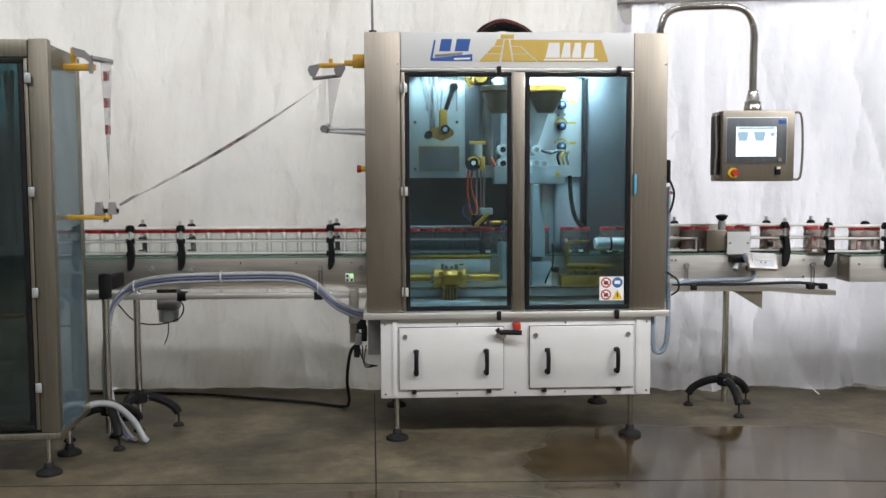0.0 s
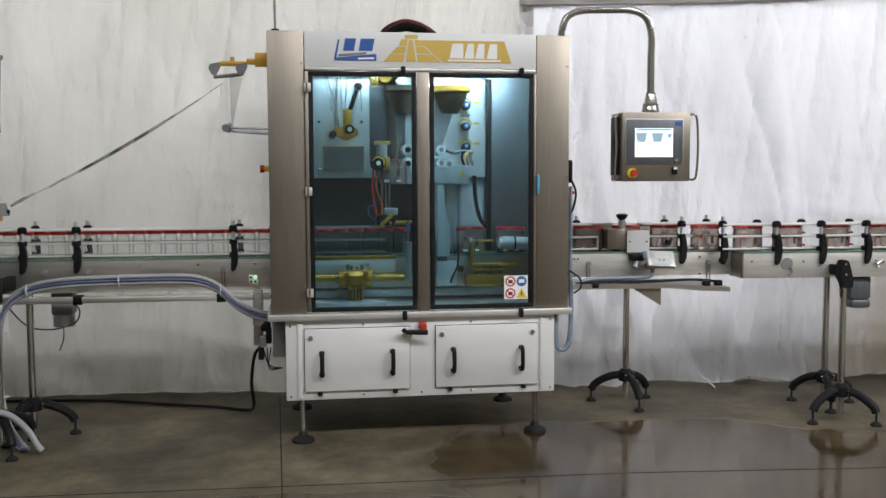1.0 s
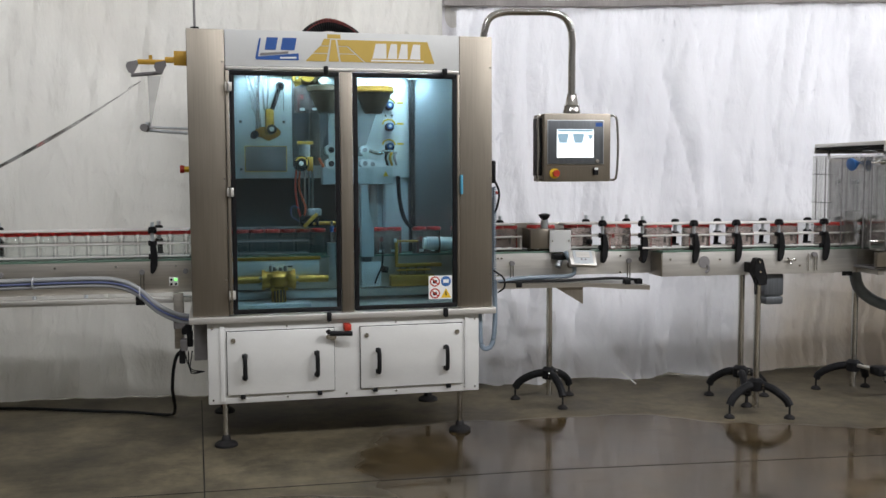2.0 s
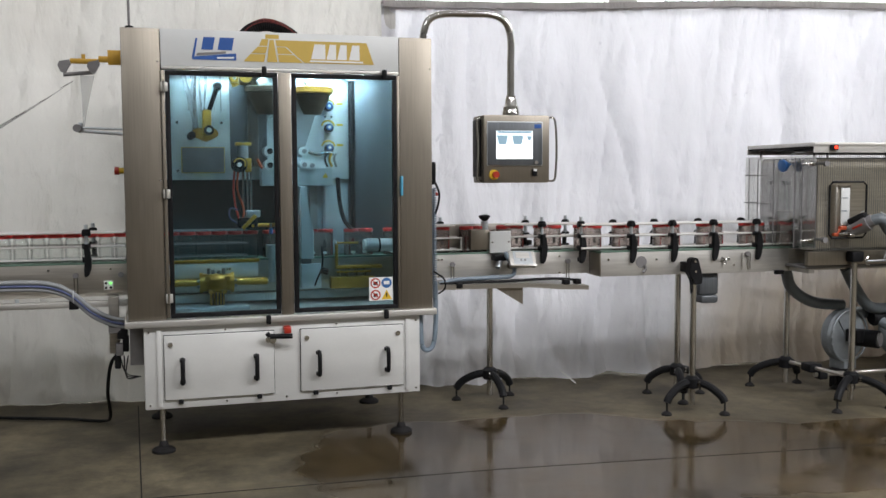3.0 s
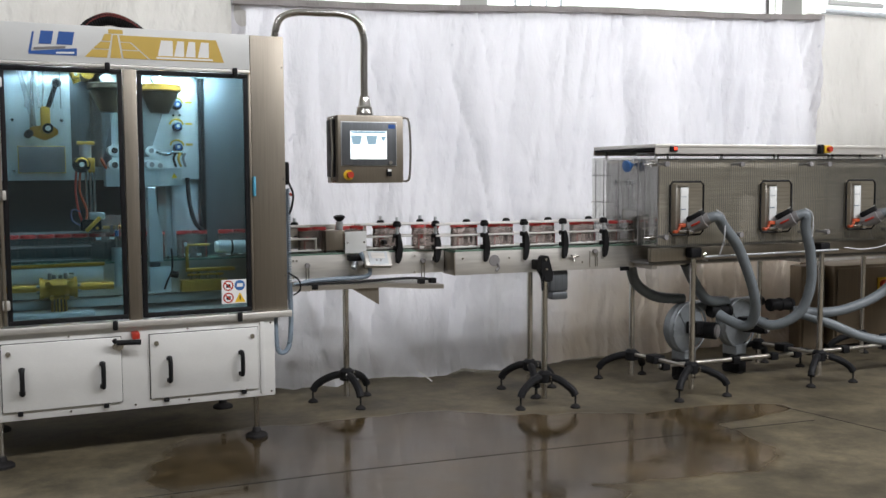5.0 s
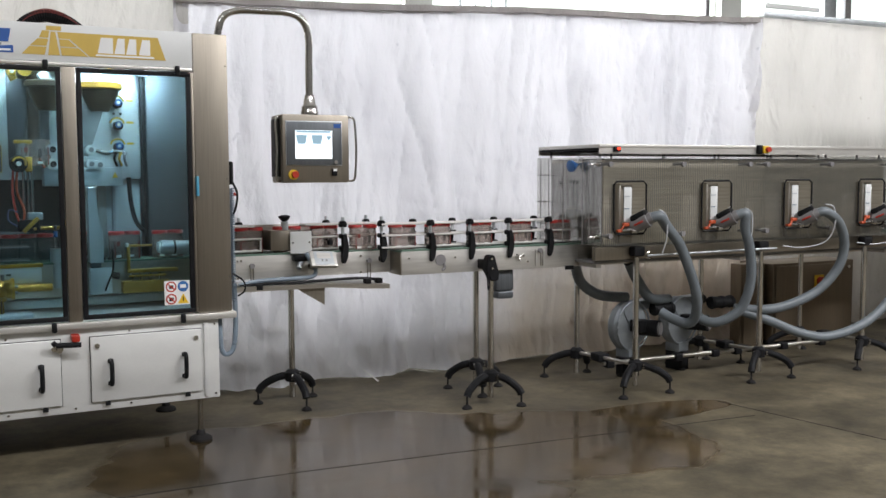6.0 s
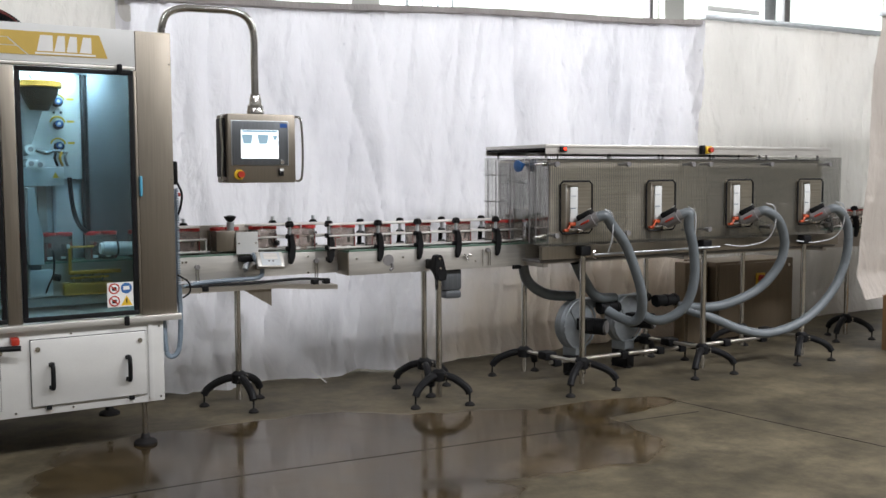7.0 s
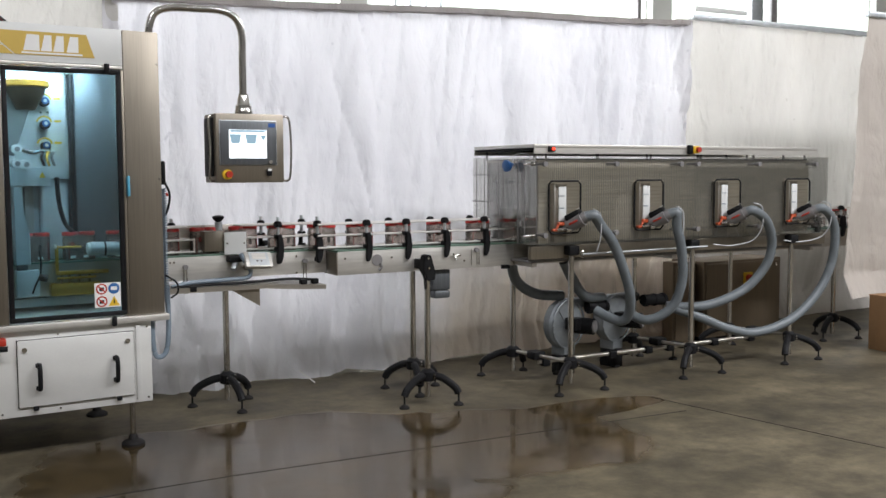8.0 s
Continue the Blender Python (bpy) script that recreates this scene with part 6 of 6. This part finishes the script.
# ---- feeder machine on the left ----
def feeder():
    t = thing("feeder_machine", pose(-1.74, 4.33, 0, 0, 0, 5.2), "stainless steel feeder machine with dark tinted glass doors", "machine")
    D = 0.505
    zb, zt = 0.178, 1.974
    pbox("bottom_frame", t, STEEL_F, -1.6, 0.0, 0.0, D, zb, zb + 0.030, 0.004)
    c = pbox("corner_column", t, STEEL_F, -0.085, 0.0, 0.0, 0.055, zb + 0.031, zt, 0.006, "brushed steel corner column")
    pbox("back_column", t, STEEL_F, -0.06, 0.0, D - 0.045, D, zb + 0.031, zt - 0.03, 0.006)
    pbox("header_panel", t, STEEL_F, -1.6, -0.087, 0.0, 0.05, 1.893, zt - 0.004, 0.004)
    pbox("side_rail", t, STEEL_F, -0.03, -0.002, 0.056, D - 0.046, 1.86, zt - 0.02, 0.004)
    pbox("rear_rail", t, STEEL_F, -1.6, -0.061, D - 0.03, D - 0.004, zt - 0.029, zt - 0.008, 0.002)
    p = pbox("side_pane", t, GLASSB, -0.012, -0.006, 0.056, D - 0.046, zb + 0.032, 1.859, 0)
    pbox("inner_panel", t, PAINT, -0.075, -0.065, 0.06, 0.24, zb + 0.04, 1.84, 0.003, "pale panel behind the side pane")
    d = part("guard_door", ring_frame(B(), -0.82, -0.105, -0.012, 0.012, 0.225, 1.885, 0.022), BLACK, t, "dark tinted glass door in a black frame")
    q = pbox("pane", d, GLASSD, -0.80, -0.126, -0.005, 0.001, 0.246, 1.864, 0)
    pbox("door_strip", t, STEEL_F, -0.103, -0.087, -0.006, 0.03, 0.225, 1.885, 0.002)
    for z in (1.80, 1.30, 0.85, 0.42):
        pbox("hinge", d, GALV, -0.098, -0.070, -0.020, -0.013, z - 0.022, z + 0.022, 0.004)
    pbox("back_wall", t, TEAL, -1.6, -0.061, D - 0.02, D - 0.004, zb + 0.031, zt - 0.03, 0)
    pbox("inner_plate", t, PAINT, -0.46, -0.40, 0.20, 0.22, 0.30, 0.95, 0.003)
    pbox("inner_shelf", t, PAINT, -0.60, -0.25, 0.15, 0.24, 0.46, 0.50, 0.003)
    prod("inner_bar", t, ORANGE, (-0.34, 0.18, 0.72), (-0.20, 0.18, 0.72), 0.010)
    pbox("inner_tray", t, PAINT, -0.70, -0.13, 0.10, 0.35, 0.24, 0.26, 0.003)
    for i in range(9):
        part("film_strand", tube(B(), [(-0.42 + 0.035 * i + 0.015 * math.sin(3 * i + 4 * z), 0.16 + 0.02 * (i % 3), z) for z in (1.85, 1.6, 1.3, 1.05)], 0.012, 6, 5), TEAL, t)
    for x, y in ((-0.075, 0.065), (-0.075, D - 0.12), (-1.4, 0.07), (-1.4, D - 0.1)):
        foot(t, x, y, zb)
    # film arms
    a = pbox("film_arm", t, OCHRE, -0.03, 0.135, 0.24, 0.29, 1.862, 1.892, 0.004, "ochre film arm")
    pbox("arm_upright", a, OCHRE, 0.03, 0.05, 0.245, 0.285, 1.8925, 1.965, 0.003)
    b = prism(B(), [(0.045, 1.965), (0.10, 1.95), (0.135, 1.915), (0.135, 1.845), (0.118, 1.845), (0.12, 1.895), (0.095, 1.915), (0.055, 1.925)], 0.22, 0.24)
    part("arm_cheek", b, GUNGREY, a, "dark guide cheek")
    prod("guide_roller", a, GUNGREY, (0.13, 0.22, 1.915), (0.205, 0.30, 1.905), 0.013)
    a2 = pbox("film_arm", t, OCHRE, -0.03, 0.19, 0.24, 0.28, 1.163, 1.186, 0.004, "ochre film arm")
    for x in (0.125, 0.185):
        b = prism(B(), [(x - 0.006, 1.187), (x + 0.036, 1.187), (x + 0.02, 1.245), (x, 1.245)], 0.235, 0.285)
        part("guide_cheek", b, GUNGREY, a2)
    prod("guide_roller", a2, BLACK, (0.12, 0.26, 1.205), (0.225, 0.26, 1.205), 0.010)
    prod("arm_screw", a2, OCHRE, (0.165, 0.24, 1.175), (0.165, 0.205, 1.175), 0.010)
    prod("arm_screw", a2, GUNGREY, (0.165, 0.26, 1.15), (0.165, 0.26, 1.163), 0.012)


feeder()


# ---- hoses and cables on the floor ----
def bundles():
    t = thing("hose_bundle", pose(0, 0, 0), "bundle of grey and blue hoses from the feeder to the machine", "hose")
    base = [(-0.40, 5.10, 0.645), (-0.48, 5.07, 0.665), (-0.57, 5.03, 0.72), (-0.65, 5.01, 0.80), (-0.73, 5.0, 0.845), (-0.85, 5.0, 0.862), (-1.15, 5.0, 0.860), (-1.42, 5.0, 0.85), (-1.60, 5.0, 0.815), (-1.70, 5.0, 0.73), (-1.735, 5.0, 0.60), (-1.74, 5.0, 0.45), (-1.735, 4.99, 0.28), (-1.70, 4.96, 0.14), (-1.62, 4.92, 0.035), (-1.585, 4.90, 0.02)]
    for dy, dz, m, r in ((0.0, 0.0, HOSEG, 0.0115), (-0.011, -0.018, WIREB, 0.0055), (0.004, -0.034, HOSEG, 0.0115), (0.020, -0.014, HOSEG, 0.009)):
        pts = []
        for i, (x, y, z) in enumerate(base):
            w = min(1, max(0, (z - 0.4) / 0.4)) if i > 8 else 1
            pts.append((x + dz * (1 - w), y + dy, max(0.013, z + dz * w)))
        part("hose", tube(B(), pts, r, 10, 6), m, t)
    for i in (3, 6, 8, 10, 12):
        x, y, z = base[i]
        tie = part("cable_tie", lathe(B(), [(0.032, -0.002), (0.033, 0.0), (0.032, 0.002)], 14, pose(x, y, z - 0.016, 0, 90 if i < 9 else 0)), WIREW, t)
    u = thing("floor_hose", pose(0, 0, 0), "grey hose from the feeder down to the floor", "hose")
    part("hose", tube(B(), [(-1.80, 4.80, 0.215), (-1.74, 4.84, 0.222), (-1.66, 4.86, 0.20), (-1.58, 4.87, 0.12), (-1.53, 4.86, 0.04), (-1.51, 4.86, 0.02)], 0.016, 10, 6), HOSEG, u)
    part("hose_socket", rod(B(), (-1.83, 4.79, 0.215), (-1.78, 4.81, 0.217), 0.024, n=14), BRONZE, u)
    v = thing("power_cable", pose(0, 0, 0), "black power cable lying on the floor behind the machine", "cable")
    part("cable", tube(B(), [(-0.45, 5.12, 0.48), (-0.50, 5.15, 0.42), (-0.53, 5.25, 0.25), (-0.54, 5.45, 0.08), (-0.60, 5.62, 0.014), (-0.80, 5.72, 0.013), (-1.1, 5.82, 0.013), (-1.5, 5.95, 0.013), (-1.95, 6.0, 0.013), (-2.4, 5.98, 0.013)], 0.009, 8, 7), BLACK, v)
    s = thing("cable_tie_scrap", pose(2.27, 5.93, 0.048, 0, 40, 0), "white plastic strip leaning against the foot of the cloth", "strip")
    part("strip", box(B(), -0.07, 0.07, -0.005, 0.005, -0.005, 0.003, 0.001), WHITEP, s)


bundles()


# ---- jars, film sleeves and the film web: the things that move ----
JAR_R, STEP, V_IN, V_OUT = 0.0413, 0.559, 0.2956, 0.40
X_MEET, X_JOIN = 0.282, 2.46
TIMES = [0.25 * k for k in range(33)]


def pack_x(tau):
    """Place along the line of a pair of jars, tau seconds after it gets its sleeve."""
    if tau < 0:
        return X_MEET + V_IN * tau
    x = X_MEET + V_OUT * tau
    return x if x < X_JOIN else X_JOIN + (x - X_JOIN) * 1.26


def line_y(x):
    """The middle of the belt at x, with a soft change from one conveyor to the next."""
    a, b = 5.36 + 0.03 * x, C2_Y
    w = min(1.0, max(0.0, (x - 1.75) / 0.6))
    w = w * w * (3 - 2 * w)
    return a + (b - a) * w


def build_jar():
    ob = part("jar", lathe(B(), [(0.030, 0.0), (0.037, 0.004), (0.0395, 0.014), (0.0395, 0.102), (0.036, 0.116), (0.0335, 0.122), (0.0335, 0.130)], 24), JARG)
    tagged(ob, "clear glass jar with a red metal lid", "jar", "jars on the line")
    lid = B()
    lathe(lid, [(0.0375, 0.131), (JAR_R, 0.133), (JAR_R, 0.146), (0.0395, 0.150), (0.036, 0.149), (0.0355, 0.147)], 28)
    part("lid", lid, RED, ob, "red metal lid")
    return ob


def rounded(hx, hy, n=6):
    out = []
    for cx, a0 in ((hx - hy, -90), (-(hx - hy), 90)):
        for k in range(n + 1):
            a = radians(a0 + 180 * k / n)
            out.append((cx + hy * math.cos(a), hy * math.sin(a)))
    return out


def build_sleeve():
    """A printed film sleeve round two jars; soft creases and printed fields."""
    b = B()
    ring = rounded(2 * JAR_R - 0.0005, JAR_R - 0.0005)
    rows = []
    for z in (0.004, 0.05, 0.10, 0.140):
        rows.append([b.verts.new((x, y, z)) for x, y in ring])
    for lo, hi in zip(rows, rows[1:]):
        for k in range(len(ring)):
            b.faces.new((lo[k], lo[(k + 1) % len(ring)], hi[(k + 1) % len(ring)], hi[k]))
    ob = part("film_sleeve", b, FILM_TINT)
    tagged(ob, "tinted printed film sleeve round a pair of jars", "sleeve", "film sleeves")
    y = -JAR_R - 0.001
    for nm, m, x0, x1, z0, z1 in (("print_field", PRINT_R, -0.046, -0.030, 0.074, 0.098), ("print_bar", WHITEP, -0.050, -0.024, 0.014, 0.028),
                                  ("print_field", PRINT_R, 0.064, 0.070, 0.010, 0.100), ("print_field", PRINT_D, 0.020, 0.035, 0.048, 0.09), ("print_bar", WHITEP, 0.016, 0.040, 0.016, 0.028), ("print_field", PRINT_R, -0.058, -0.054, 0.010, 0.10)):
        part(nm, box(B(), x0, x1, y - 0.0012, y - 0.0002, z0, z1), m, ob)
    return ob


K_RANGE = range(-15, 19)
jar0, sleeve0 = build_jar(), build_sleeve()
JARS, SLEEVES = [], []
for k in K_RANGE:
    for side in (-1, 1):
        JARS.append((k, side, jar0 if not JARS else copy_thing(jar0, pose(0, 0, 0))))
for k in range(-15, 15):
    SLEEVES.append((k, sleeve0 if not SLEEVES else copy_thing(sleeve0, pose(0, 0, 0))))

# the magazine in the machine roof from which the sleeves drop
magazine = tagged(part("sleeve_magazine", box(box(B(), 0.19, 0.42, 5.28, 5.285, 1.905, 2.055), 0.19, 0.42, 5.46, 5.465, 1.905, 2.055), STEEL), "steel sleeve magazine under the machine roof", "magazine")

# film web from the feeder to the machine
WEB_A, WEB_B = Vector((-1.535, 4.62, 1.235)), Vector((-0.655, 5.30, 1.855))
WEB_DOWN = [(-1.575, 4.60, 1.905), (-1.577, 4.60, 1.26)]


def web_pose(u):
    """A pose along the slanting web, which turns from edge-on to flat on its way."""
    d = WEB_B - WEB_A
    m = d.to_track_quat("X", "Z").to_matrix().to_4x4()
    sag = Vector((0, 0, -0.03 * 4 * u * (1 - u)))
    return Matrix.Translation(WEB_A + u * d + sag) @ m @ pose(0, 0, 0, -86 + 62 * min(1, max(0, u)) ** 0.8, 0, 0)


def ribbon(mats, half):
    b = B()
    pr = None
    for m, h in zip(mats, half):
        q = [b.verts.new(m @ Vector((0, s * h, 0))) for s in (-1, 1)]
        if pr:
            b.faces.new((pr[0], pr[1], q[1], q[0]))
        pr = q
    bmesh.ops.solidify(b, geom=b.faces[:], thickness=0.0006)
    return b


web = thing("film_web", pose(0, 0, 0), "clear film web running from the feeder to the machine", "film")
part("slanting_run", ribbon([web_pose(k / 24) for k in range(25)], [0.003 + 0.013 * math.sin(math.pi * (k / 24) ** 1.6) for k in range(25)]), WEBF, web)
part("falling_run", ribbon([pose(-1.575 - 0.002 * k / 8, 4.60, 1.90 - 0.64 * k / 12, 0, 90, 78 - 66 * k / 12) for k in range(13)], [0.030 - 0.0010 * k for k in range(13)]), WEBF, web)
part("drop_run", ribbon([pose(-0.585 - 0.025 * k / 6, 5.29, 1.885 - 0.26 * k / 6, 0, 90, 90 - 60 * k / 6) for k in range(7)], [0.034 - 0.004 * k for k in range(7)]), WEBF, web)
PRINTS = []
print0 = tagged(part("film_print", box(B(), -0.040, 0.040, -0.006, 0.006, 0.0008, 0.0016), FILMG), "dark printed field on the running film", "print", "prints on the film")
for k in range(-4, 7):
    PRINTS.append((k, print0 if not PRINTS else copy_thing(print0, pose(0, 0, 0))))
fall0 = tagged(part("film_print", box(B(), -0.014, 0.014, -0.022, 0.022, -0.0012, -0.0004), FILMR), "faded red printed field on the falling film", "print", "prints on the film")
FALLS = [fall0] + [copy_thing(fall0, pose(0, 0, 0)) for _ in range(2)]
for i, ob in enumerate(FALLS):
    ob.matrix_world = pose(-1.575, 4.5985, 1.835 - 0.125 * i, 90, 0, 14 + 15 * i)


def motions():
    for k, side, ob in JARS:
        rows = []
        for t in TIMES:
            x = pack_x(t - k * STEP)
            xx = x + side * JAR_R
            rows.append((t, pose(xx, line_y(xx), BELT)))
        walk(ob, rows)
    n = 0
    for k, ob in SLEEVES:
        rows = []
        late = k * STEP
        n += late > 0.25
        ts = sorted(set(TIMES) | ({late - 0.3, late - 0.2, late - 0.1, late} if 0.3 < late < 8.0 else set()))
        for t in ts:
            tau = t - late
            x = pack_x(tau)
            y = line_y(x)
            if late > 0.25 and tau < -0.25:
                rows.append((t, pose(X_MEET, line_y(X_MEET), 1.91 + 0.0006 * n, 0, 0, 1.7)))
            elif late > 0.25 and tau < 0:
                w = (tau + 0.3) / 0.3
                rows.append((t, pose(x, y, 1.91 + (BELT - 1.91) * w, 0, 0, 1.7)))
            else:
                rows.append((t, pose(x, y, BELT, 0, 0, 1.7 * (x < 2))))
        walk(ob, rows)
    for k, ob in PRINTS:
        rows = []
        for t in TIMES:
            u = 0.05 + (k * 0.155 + 0.17 * t) / 1.2
            rows.append((t, web_pose(min(0.97, max(0.03, u))) @ pose(0, 0, 0.0003 * (k + 5) * (u > 0.97 or u < 0.03))))
        walk(ob, rows)


motions()
